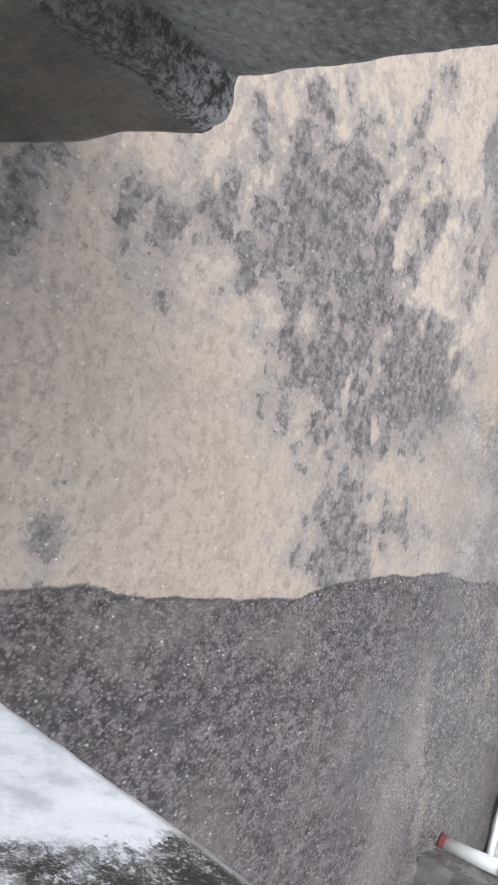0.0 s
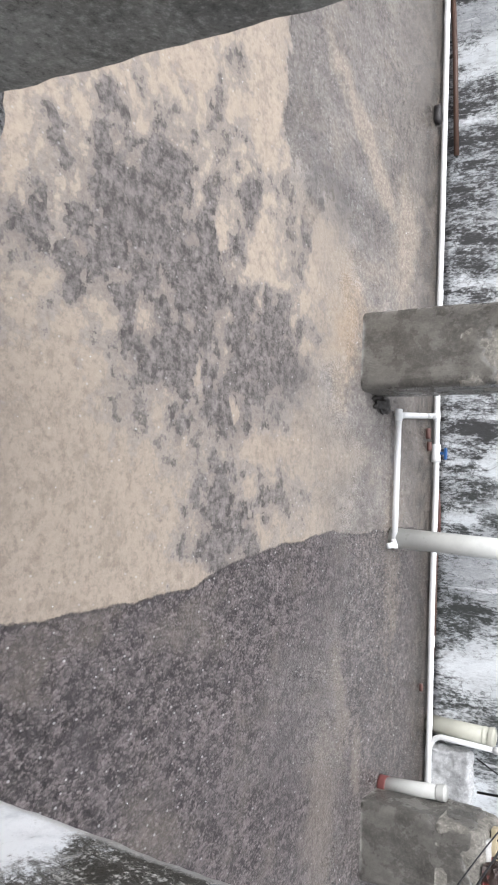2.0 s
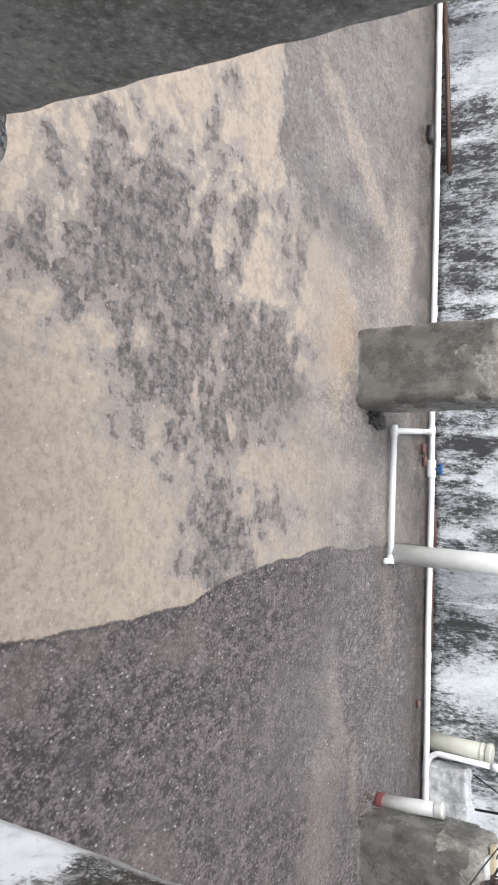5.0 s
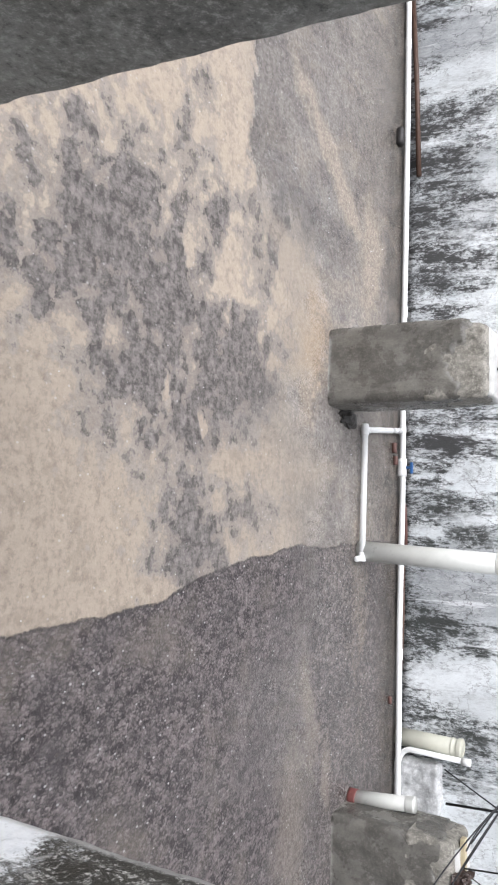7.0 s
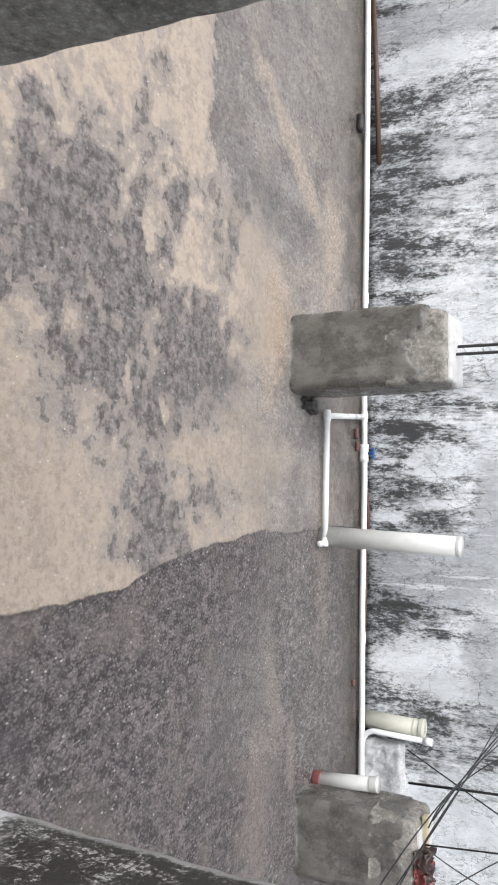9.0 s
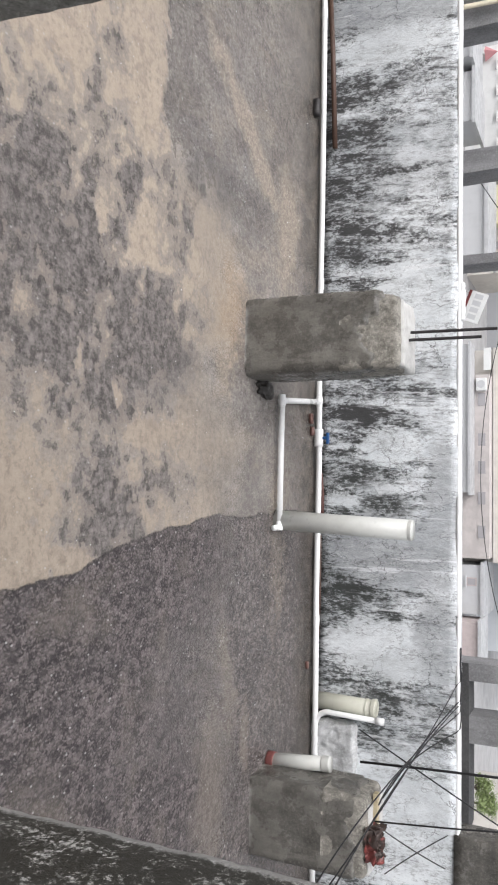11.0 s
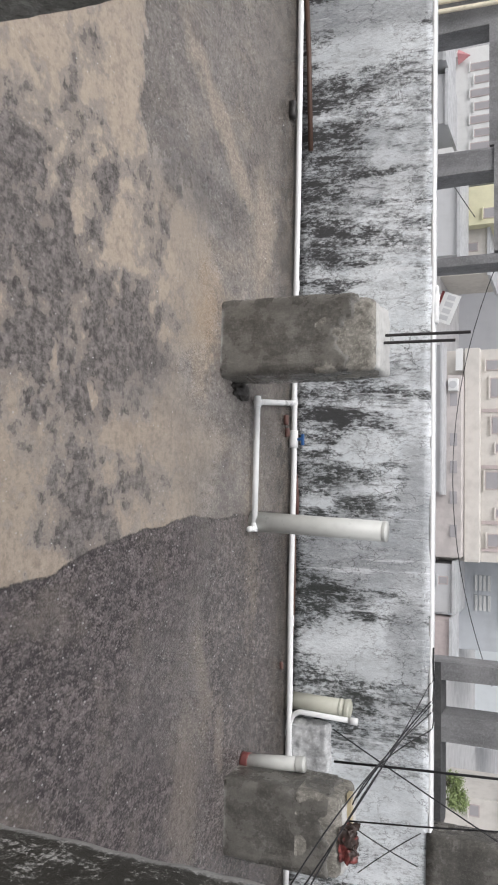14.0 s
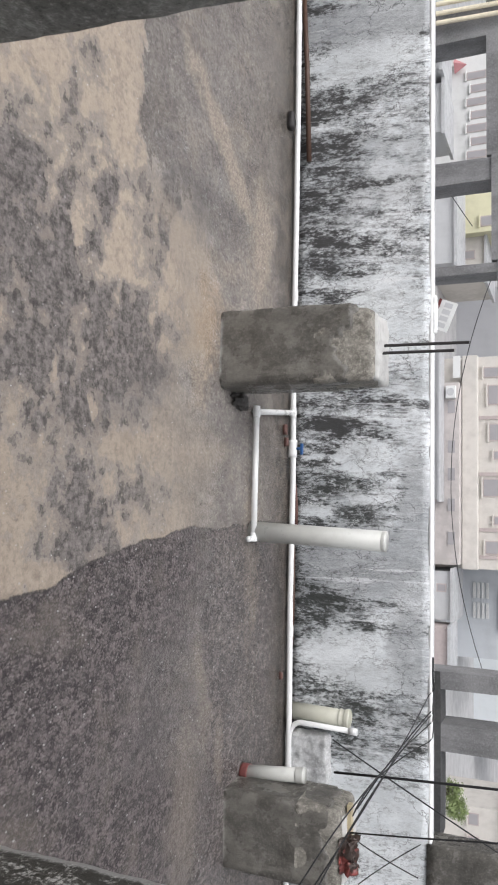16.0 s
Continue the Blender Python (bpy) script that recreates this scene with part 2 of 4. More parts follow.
    color = m.mix(m.math("MULTIPLY", chip, m.math("ADD", 0.30, m.math("MULTIPLY", coarse, 0.35))), color, (0.62, 0.61, 0.60))
    pebble = m.map((1.0, 0.7, 1.0), loc=(3, 1, 0), rot=-15)
    chip = m.math("MULTIPLY", m.step(m.vor(42, pebble), 0.38, 0.22), m.step(m.xyz(m.vor(42, pebble, "Color"))[0], 0.84, 0.90))
    chip = m.math("MULTIPLY", chip, m.step(fine, 0.40, 0.60))
    color = m.mix(m.math("MULTIPLY", chip, 0.42), color, (0.115, 0.095, 0.082))
    color = m.mix(gutter, color, m.mix(m.step(m.math("ADD", m.math("MULTIPLY", mid, 0.6), m.math("MULTIPLY", speck, 0.4)), 0.42, 0.58), (0.105, 0.090, 0.076), (0.040, 0.036, 0.032)))
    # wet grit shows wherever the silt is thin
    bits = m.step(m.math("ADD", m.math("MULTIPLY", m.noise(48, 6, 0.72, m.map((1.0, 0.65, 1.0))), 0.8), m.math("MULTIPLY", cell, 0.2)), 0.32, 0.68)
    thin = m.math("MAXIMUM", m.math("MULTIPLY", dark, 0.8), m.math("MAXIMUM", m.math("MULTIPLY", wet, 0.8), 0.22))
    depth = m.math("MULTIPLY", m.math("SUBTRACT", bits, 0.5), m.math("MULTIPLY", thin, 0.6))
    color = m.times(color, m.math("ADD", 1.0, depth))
    relief = m.math("ADD", m.math("MULTIPLY", coarse, m.math("SUBTRACT", m.math("ADD", m.math("MULTIPLY", clod, 0.7), m.math("MULTIPLY", m.math("ADD", stone, heap), 0.4)), 0.8)), m.math("MULTIPLY", fine, 0.35))
    nrm = m.bump(m.math("MULTIPLY", relief, calm), 0.9, 0.02)
    nrm = m.bump(m.noise(26, 2, 0.5), 0.10, 0.01, nrm)
    rough = m.math("ADD", m.math("SUBTRACT", 0.52, m.math("MULTIPLY", wet, 0.28)), m.math("MULTIPLY", m.math("SUBTRACT", grain, 0.5), 0.3))
    return m.done(color, rough, nrm)


def parapet_material():
    """White lime wash, washed down by black algae in upright streaks, cracked and flaked at the foot."""
    m = Nodes("mouldy_limewash")
    s = m.xyz()
    lean = m.t.nodes.new("ShaderNodeCombineXYZ")
    m.put(m.math("ADD", s[0], m.math("MULTIPLY", m.math("MULTIPLY", s[2], m.math("SUBTRACT", s[0], 1.2)), 0.05)), lean.inputs[0])
    m.put(s[1], lean.inputs[1]), m.put(s[2], lean.inputs[2])
    up = lean.outputs[0]
    run = m.noise(9, 7, 0.68, m.map((1.0, 1.0, 0.17), src=up))
    thin = m.noise(34, 6, 0.75, m.map((1.0, 1.0, 0.16), src=up))
    fleck = m.noise(78, 8, 0.82, m.map((1.0, 1.0, 0.42)))
    crumb = m.noise(26, 6, 0.75, m.map((1.0, 1.0, 0.40), loc=(5, 2, 1)))
    patch = m.noise(2.6, 5, 0.62, m.map((1, 1, 0.75)))
    foot = m.step(m.math("ADD", s[2], m.math("MULTIPLY", m.math("SUBTRACT", patch, 0.5), 0.5)), 0.66, 0.16, -0.030, 0.026)
    end = m.step(s[0], 1.75, 2.0, 0.0, -0.03)
    v = m.math("ADD", m.math("ADD", m.math("MULTIPLY", run, 0.52), m.math("MULTIPLY", thin, 0.18)), m.math("ADD", m.math("MULTIPLY", patch, 0.30), m.math("ADD", foot, end)))
    zone = m.step(v, 0.452, 0.530)
    bits = m.math("ADD", m.math("MULTIPLY", fleck, 0.6), m.math("MULTIPLY", crumb, 0.4))
    speck = m.step(bits, 0.45, 0.54)
    black = m.math("MULTIPLY", m.math("MULTIPLY", zone, speck), 0.92)
    black = m.math("MAXIMUM", black, m.step(m.math("ADD", v, m.math("MULTIPLY", m.math("SUBTRACT", bits, 0.5), 0.55)), 0.515, 0.575, 0.0, 0.95))
    trail = m.noise(46, 5, 0.7, m.map((1.0, 1.0, 0.09), loc=(3, 3, 0), src=up))
    trail = m.math("MULTIPLY", m.step(trail, 0.55, 0.64), m.step(m.math("ADD", m.math("MULTIPLY", patch, 0.6), m.math("MULTIPLY", crumb, 0.4)), 0.44, 0.56, 0.0, 0.7))
    black = m.math("MAXIMUM", black, trail)
    base = m.mix(m.step(m.noise(6, 8, 0.75), 0.35, 0.65), (0.56, 0.60, 0.625), (0.80, 0.835, 0.85))
    cloud = m.noise(1.7, 6, 0.66, m.map((1, 1, 0.6), loc=(1, 4, 2)))
    base = m.mix(m.step(cloud, 0.46, 0.62, 0.0, 0.62), base, (0.36, 0.38, 0.39))
    # flaked layers of wash, each with a thin dark lip
    coat = m.noise(3.2, 6, 0.62, m.map((1, 1, 0.55), loc=(7, 3, 1)))
    line = m.step(coat, 0.497, 0.503)
    base = m.mix(m.math("MULTIPLY", line, 0.30), base, (0.86, 0.88, 0.89))
    ragged = m.math("ADD", m.math("MULTIPLY", m.math("SUBTRACT", run, 0.5), 2.2), m.math("MULTIPLY", m.math("SUBTRACT", bits, 0.5), 4.0))
    push = m.vmath("SCALE", m.vmath("SUBTRACT", m.noise(14, 5, 0.7, m.map((1, 1, 0.6)), out="Color"), (0.5, 0.5, 0.5)), scale=0.16)
    torn = m.vmath("ADD", m.pos, push)
    pale = grey = 0.0
    # x, z, half widths, what lies there: algae, bare white wash, grey damp
    for x, z, rx, rz, what in (
            (-1.97, 0.26, 0.05, 0.24, "algae"), (-1.68, 0.20, 0.06, 0.16, "algae"), (-1.42, 0.30, 0.02, 0.36, "algae"), (-1.30, 0.16, 0.07, 0.14, "algae"),
            (-0.98, 0.14, 0.06, 0.10, "algae"), (-0.93, 0.34, 0.018, 0.22, "algae"), (0.04, 0.36, 0.03, 0.14, "algae"), (0.36, 0.20, 0.06, 0.16, "algae"),
            (0.54, 0.38, 0.05, 0.12, "algae"), (0.49, 0.63, 0.025, 0.06, "algae"), (1.10, 0.14, 0.12, 0.10, "algae"), (1.58, 0.40, 0.08, 0.10, "algae"),
            (-2.20, 0.40, 0.12, 0.30, "white"), (-0.62, 0.55, 0.25, 0.20, "white"), (0.50, 0.13, 0.035, 0.10, "white"), (0.20, 0.45, 0.09, 0.16, "white"),
            (1.36, 0.42, 0.16, 0.25, "white"), (2.25, 0.50, 0.25, 0.30, "white"),
            (0.80, 0.42, 0.16, 0.30, "grey"), (0.55, 0.72, 0.30, 0.07, "grey"), (1.25, 0.70, 0.16, 0.10, "grey"), (-2.42, 0.40, 0.10, 0.50, "grey")):
        d = m.vmath("LENGTH", m.map((rx, 1, rz), (x, 4.56, z), 0, "TEXTURE", torn))
        d = m.step(m.math("ADD", d, ragged), 1.6, 0.9)
        if what == "algae":
            black = m.math("MAXIMUM", black, m.math("MULTIPLY", d, m.step(bits, 0.43, 0.52, 0.12, 0.95)))
        else:
            black = m.math("MULTIPLY", black, m.math("SUBTRACT", 1.0, m.math("MULTIPLY", d, 0.85)))
        if what == "white":
            pale = m.math("MAXIMUM", d, pale)
        if what == "grey":
            grey = m.math("MAXIMUM", d, grey)
    stain = m.math("MULTIPLY", m.step(v, 0.43, 0.57), 0.44)
    c = m.mix(stain, base, (0.25, 0.262, 0.265))
    c = m.mix(m.step(bits, 0.48, 0.58, 0.0, 0.50), c, (0.15, 0.155, 0.155))
    c = m.mix(m.math("MULTIPLY", pale, 0.45), c, (0.76, 0.80, 0.81))
    c = m.mix(m.math("MULTIPLY", grey, 0.60), c, m.mix(m.step(crumb, 0.4, 0.6), (0.22, 0.23, 0.24), (0.42, 0.44, 0.45)))
    c = m.mix(black, c, m.mix(m.step(s[0], 0.0, 0.4), (0.026, 0.026, 0.026), (0.022, 0.026, 0.023)))
    drip = m.step(m.noise(26, 4, 0.6, m.map((1.0, 1.0, 0.05), loc=(2, 9, 0))), 0.64, 0.70, 0.0, 0.55)
    c = m.mix(drip, c, (0.80, 0.82, 0.83))
    lip = m.math("MULTIPLY", line, m.math("SUBTRACT", 1.0, m.step(coat, 0.503, 0.512)))
    c = m.mix(m.math("MULTIPLY", lip, 0.45), c, (0.06, 0.06, 0.06))
    cr = m.t.nodes.new("ShaderNodeTexVoronoi")
    cr.feature = "DISTANCE_TO_EDGE"
    cr.inputs["Scale"].default_value = 5.5
    bent = m.vmath("ADD", m.map((1.0, 0.0, 0.7)), m.vmath("SCALE", m.noise(9, 5, 0.7, out="Color"), scale=0.20))
    m.t.links.new(bent, cr.inputs["Vector"])
    crack = m.math("MULTIPLY", m.step(cr.outputs["Distance"], 0.022, 0.004), m.step(m.noise(3.5, 4, 0.6, m.map(loc=(8, 1, 4))), 0.46, 0.58, 0.0, 0.75))
    c = m.mix(crack, c, (0.045, 0.045, 0.043))
    hair = m.noise(4.5, 7, 0.7, m.map((1, 1, 0.8), loc=(2, 2, 8)))
    hair = m.math("MULTIPLY", m.step(hair, 0.496, 0.499), m.step(hair, 0.506, 0.503))
    c = m.mix(m.math("MULTIPLY", hair, m.step(patch, 0.45, 0.6, 0.0, 0.6)), c, (0.05, 0.05, 0.05))
    nrm = m.bump(m.math("ADD", m.math("MULTIPLY", line, 0.5), m.math("ADD", m.noise(60, 6, 0.7), v)), 0.55, 0.008)
    return m.done(c, 0.62, nrm)


def cement_material(name, lo, hi, rough=0.55, scale=6.0, damp=0.0, grit=0.35):
    """Grey render with trowel clouds, damp runs and pinholes."""
    m = Nodes(name)
    cloud = m.noise(scale, 7, 0.65)
    run = m.noise(scale * 1.6, 7, 0.7, m.map((1, 1, 0.25)))
    c = m.mix(m.step(cloud, 0.3, 0.7), lo, hi)
    c = m.mix(m.step(run, 0.48, 0.66, 0.0, 0.42), c, tuple(v * 0.55 for v in lo))
    # pale upright streaks: wet reflections put into the colour
    c = m.mix(m.step(m.noise(scale * 2.2, 6, 0.7, m.map((1, 1, 0.12), loc=(3, 5, 0))), 0.52, 0.70, 0.0, 0.5), c, tuple(v * 1.2 for v in hi))
    pin = m.step(m.vor(70), 0.05, 0.16)
    c = m.mix(m.math("MULTIPLY", m.math("SUBTRACT", 1.0, pin), 0.35), c, tuple(v * 0.4 for v in lo))
    gritty = m.noise(70, 7, 0.82)
    c = m.mix(m.step(gritty, 0.50, 0.62, 0.0, grit), c, tuple(v * 1.5 for v in hi))
    c = m.mix(m.step(gritty, 0.47, 0.37, 0.0, grit), c, tuple(v * 0.4 for v in lo))
    nrm = m.bump(m.math("ADD", m.math("ADD", m.noise(45, 7, 0.7), gritty), m.math("MULTIPLY", cloud, 1.5)), 0.4, 0.010)
    return m.done(c, m.step(cloud, 0.3, 0.7, rough - damp, rough), nrm)


def jamb_material():
    """White lime wash, black with algae above the height of a metre."""
    m = Nodes("limewash_with_algae")
    s = m.xyz()
    speck = m.noise(150, 8, 0.86)
    wide = m.noise(9, 7, 0.7)
    h = m.math("ADD", s[2], m.math("MULTIPLY", m.math("SUBTRACT", wide, 0.5), 0.30))
    grown = m.step(m.math("ADD", h, m.math("MULTIPLY", m.math("SUBTRACT", speck, 0.5), 0.35)), 0.92, 0.98)
    open_ = m.step(m.math("ADD", m.math("MULTIPLY", speck, 0.75), m.math("MULTIPLY", m.noise(24, 6, 0.7), 0.40)), 0.600, 0.68)
    white = m.mix(m.step(m.noise(14, 7, 0.7), 0.42, 0.68), (0.84, 0.865, 0.885), (0.58, 0.615, 0.64))
    black = m.mix(open_, (0.024, 0.023, 0.018), (0.42, 0.42, 0.40))
    c = m.mix(grown, white, black)
    # the end edge catches the light: painted as a thin pale line
    wear_light_tone = m.step(m.math("ADD", s[1], m.math("MULTIPLY", m.math("SUBTRACT", speck, 0.5), 0.03)), 0.802, 0.811, 0.0, 0.5)
    c = m.mix(wear_light_tone, c, (0.78, 0.77, 0.75))
    nrm = m.bump(m.math("ADD", speck, m.noise(140, 4, 0.7)), 0.5, 0.006)
    return m.done(c, 0.6, nrm)


def ledge_material():
    """Crumbling lime and algae: dull and brown along the wall, grains brighter towards the outer end."""
    m = Nodes("speckled_algae_render")
    speck = m.noise(95, 8, 0.82)
    lump = m.noise(26, 6, 0.7)
    y = m.math("ADD", m.xyz()[1], m.math("MULTIPLY", m.math("SUBTRACT", lump, 0.5), 0.25))
    bright = m.step(y, 0.74, 0.90)
    grain = m.step(m.math("ADD", m.math("MULTIPLY", speck, 0.7), m.math("MULTIPLY", lump, 0.3)), 0.44, 0.57)
    c = m.mix(grain, (0.075, 0.070, 0.058), m.mix(bright, (0.27, 0.262, 0.235), (0.62, 0.61, 0.59)))
    return m.done(c, 0.65, m.bump(m.math("ADD", speck, lump), 0.9, 0.014))


def plain(name, color, rough=0.5, metal=0.0, grain=0.12, scale=30.0, bump=0.15, spec=0.5):
    """A surface of one colour with dirt at two scales and fine relief."""
    m = Nodes(name)
    a, b = m.noise(scale, 6, 0.65), m.noise(scale * 0.12, 5, 0.6)
    dirt = m.math("MULTIPLY", m.step(m.math("ADD", m.math("MULTIPLY", a, 0.5), m.math("MULTIPLY", b, 0.5)), 0.42, 0.66), grain * 3)
    c = m.mix(dirt, color, tuple(v * 0.55 for v in color))
    return m.done(c, m.step(a, 0.3, 0.7, max(rough - 0.1, 0.03), min(rough + 0.12, 1)), m.bump(a, bump, 0.004), metal, spec)


FLOOR = floor_material()
LIME = parapet_material()
PILLAR = cement_material("wet_grey_render", (0.066, 0.063, 0.056), (0.180, 0.172, 0.153), 0.38, 6.0, 0.22, 0.30)
CRUST = cement_material("pale_broken_render", (0.125, 0.118, 0.100), (0.30, 0.285, 0.25), 0.7, 14.0, 0.0, 0.6)
# light concrete; skylight on the stump tops is put into it too
PILLAR_TOP = plain("pale_lit_top", (0.52, 0.52, 0.50), 0.8, grain=0.2)
DARK = cement_material("dark_damp_render", (0.115, 0.115, 0.104), (0.285, 0.283, 0.262), 0.65, 4.0, 0.1, 0.7)
BROWN = cement_material("brown_damp_render", (0.070, 0.063, 0.050), (0.150, 0.136, 0.112), 0.55, 4.0, 0.1, 0.5)
LEDGE = ledge_material()
JAMB = jamb_material()
COPING = plain("white_coping_plaster", (0.80, 0.81, 0.80), 0.6, grain=0.10)
PVC = plain("white_pvc", (0.78, 0.79, 0.78), 0.28, grain=0.06, scale=18, bump=0.03)
PVC_GREY = plain("pale_grey_pvc", (0.55, 0.56, 0.53), 0.35, grain=0.10, scale=14, bump=0.03)
PVC_CREAM = plain("weathered_cream_pvc", (0.52, 0.52, 0.44), 0.4, grain=0.12, scale=14, bump=0.03)
BLUE = plain("blue_plastic", (0.02, 0.10, 0.28), 0.35, grain=0.05)
def rag_material():
    """Red and dark brown plastic; the shade of its folds is put into the colour."""
    m = Nodes("red_brown_plastic")
    a, b = m.noise(13, 4, 0.6), m.noise(120, 5, 0.7)
    c = m.mix(m.step(b, 0.35, 0.65), (0.15, 0.034, 0.030), (0.23, 0.062, 0.054))
    c = m.mix(m.step(a, 0.50, 0.60), (0.040, 0.026, 0.021), c)
    return m.done(c, 0.45, m.bump(a, 0.5, 0.01))


RAG = rag_material()
RED = plain("red_plastic", (0.15, 0.026, 0.024), 0.45, grain=0.2)
FADED_RED = plain("faded_red_plastic", (0.17, 0.055, 0.050), 0.5, grain=0.25)
BRICK_RED = plain("wet_red_clay", (0.11, 0.050, 0.040), 0.6, grain=0.2)
STEEL = plain("rusty_rebar", (0.045, 0.042, 0.042), 0.55, 0.3, grain=0.2, scale=90, bump=0.5)
CABLE = plain("black_cable_sheath", (0.012, 0.012, 0.013), 0.4, grain=0.05)
LUMP_DARK = plain("dark_lump_surface", (0.030, 0.026, 0.022), 0.5, grain=0.3, scale=60, bump=0.6)
WOOD = plain("wet_brown_wood", (0.085, 0.045, 0.03), 0.5, grain=0.2)
PALE_WOOD = plain("pale_timber", (0.44, 0.38, 0.25), 0.6, grain=0.15)
BAMBOO = plain("pale_bamboo", (0.60, 0.55, 0.42), 0.6, grain=0.15)
ROUGH_LIME = cement_material("rough_pale_render", (0.38, 0.39, 0.39), (0.62, 0.63, 0.63), 0.75, 9.0)
FRAME = cement_material("bare_frame_concrete", (0.17, 0.17, 0.173), (0.29, 0.29, 0.294), 0.7, 2.5)
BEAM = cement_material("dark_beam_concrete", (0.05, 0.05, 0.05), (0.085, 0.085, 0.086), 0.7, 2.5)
# far-house colours are set pale: the rain haze is put into them
CREAM = plain("hazed_cream_paint", (0.61, 0.585, 0.545), 0.8, grain=0.12, scale=1.5, bump=0.1)
PINK = plain("hazed_pink_paint", (0.52, 0.485, 0.47), 0.8, grain=0.14, scale=1.5, bump=0.1)
YELLOW = plain("hazed_yellow_paint", (0.69, 0.67, 0.47), 0.8, grain=0.08, scale=1.5, bump=0.1)
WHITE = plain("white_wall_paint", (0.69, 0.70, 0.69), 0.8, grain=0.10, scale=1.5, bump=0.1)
PALE_BLUE = plain("hazed_blue_paint", (0.66, 0.70, 0.72), 0.8, grain=0.06, scale=1.0, bump=0.1)
MID_GREY = plain("hazed_grey_wall", (0.50, 0.51, 0.52), 0.8, grain=0.10, scale=0.8, bump=0.1)
RAIN_BLUE = plain("hazed_grey_blue", (0.52, 0.55, 0.58), 0.8, grain=0.10, scale=0.8, bump=0.1)
RAIN_GREY = plain("hazed_dark_grey", (0.40, 0.41, 0.43), 0.8, grain=0.08, scale=0.5, bump=0.1)
PANE = plain("hazed_window_glass", (0.36, 0.35, 0.36), 0.15, grain=0.05, scale=2.0, bump=0.0)
TRIM = plain("hazed_brown_trim", (0.46, 0.40, 0.39), 0.7, grain=0.1, scale=3)
TIN = plain("hazed_sheet_roofing", (0.50, 0.51, 0.52), 0.5, 0.2, grain=0.15, scale=2.0)
EARTH = plain("wet_street_ground", (0.40, 0.40, 0.40), 0.55, grain=0.15, scale=0.6)
# leaf green lightened to take in the rain haze
LEAF = plain("hazed_wet_leaf", (0.20, 0.26, 0.10), 0.5, grain=0.2, scale=3)
BARK = plain("grey_bark", (0.12, 0.10, 0.08), 0.8, grain=0.2, scale=20)
WATER = plain("rain_water", (0.75, 0.77, 0.78), 0.08, grain=0.0, bump=0.0)


# ---- mesh helpers ----
def part(name, bm, material, parent=None, label="", smooth=False):
    me = bpy.data.meshes.new(name)
    bmesh.ops.recalc_face_normals(bm, faces=bm.faces)
    if smooth:
        for f in bm.faces:
            f.smooth = True
    bm.to_mesh(me)
    bm.free()
    me.materials.append(material)
    ob = new(name, me)
    if parent:
        ob.parent = parent
    if label:
        ob["label"] = label
    return ob


def empty(name, x, y, z, label, category, group="", kind=""):
    ob = new(name)
    ob.empty_display_size = 0.1
    ob.location = (x, y, z)
    return tagged(ob, label, category, group, kind)


def shift(bm, dx, dy, dz):
    bmesh.ops.translate(bm, verts=bm.verts, vec=(dx, dy, dz))
    return bm


def box(x0, x1, y0, y1, z0, z1, bevel=0.0, bm=None):
    own = bmesh.new()
    bmesh.ops.create_cube(own, size=1, matrix=Matrix.LocRotScale(((x0 + x1) / 2, (y0 + y1) / 2, (z0 + z1) / 2), None, (x1 - x0, y1 - y0, z1 - z0)))
    if bevel:
        bmesh.ops.bevel(own, geom=own.edges[:], offset=bevel, segments=2, affect="EDGES", profile=0.5)
    return own


def lumpy(x0, x1, y0, y1, z0, z1, bevel, cell, amount, freq=5.0, seed=0.0, taper=0.0):
    """A rendered block with rounded corners and an uneven surface."""
    bm = box(x0, x1, y0, y1, z0, z1)
    for axis, lo, hi in ((0, x0, x1), (1, y0, y1), (2, z0, z1)):
        for i in range(1, max(2, round((hi - lo) / cell))):
            co, no = [0, 0, 0], [0, 0, 0]
            co[axis], no[axis] = lo + (hi - lo) * i / max(2, round((hi - lo) / cell)), 1
            bmesh.ops.bisect_plane(bm, geom=bm.verts[:] + bm.edges[:] + bm.faces[:], plane_co=co, plane_no=no)
    lo, hi = Vector((x0, y0, z0)), Vector((x1, y1, z1))
    for v in bm.verts:
        core = Vector([min(max(v.co[i], lo[i] + bevel), hi[i] - bevel) for i in range(3)])
        if v.co.z < z0 + bevel:
            core.z = v.co.z
        out = v.co - core
        if out.length > 1e-6:
            v.co = core + out.normalized() * bevel
        q = v.co * freq + Vector((seed, seed * 2, 0))
        push = noise.noise_vector(q) * amount + noise.noise_vector(q * 3.1) * amount * 0.45
        if v.co.z < z0 + 0.005:
            push.z = 0
        v.co += push
        k = 1 - taper * (v.co.z - z0) / (z1 - z0)
        v.co.x = (x0 + x1) / 2 + (v.co.x - (x0 + x1) / 2) * k
    return bm


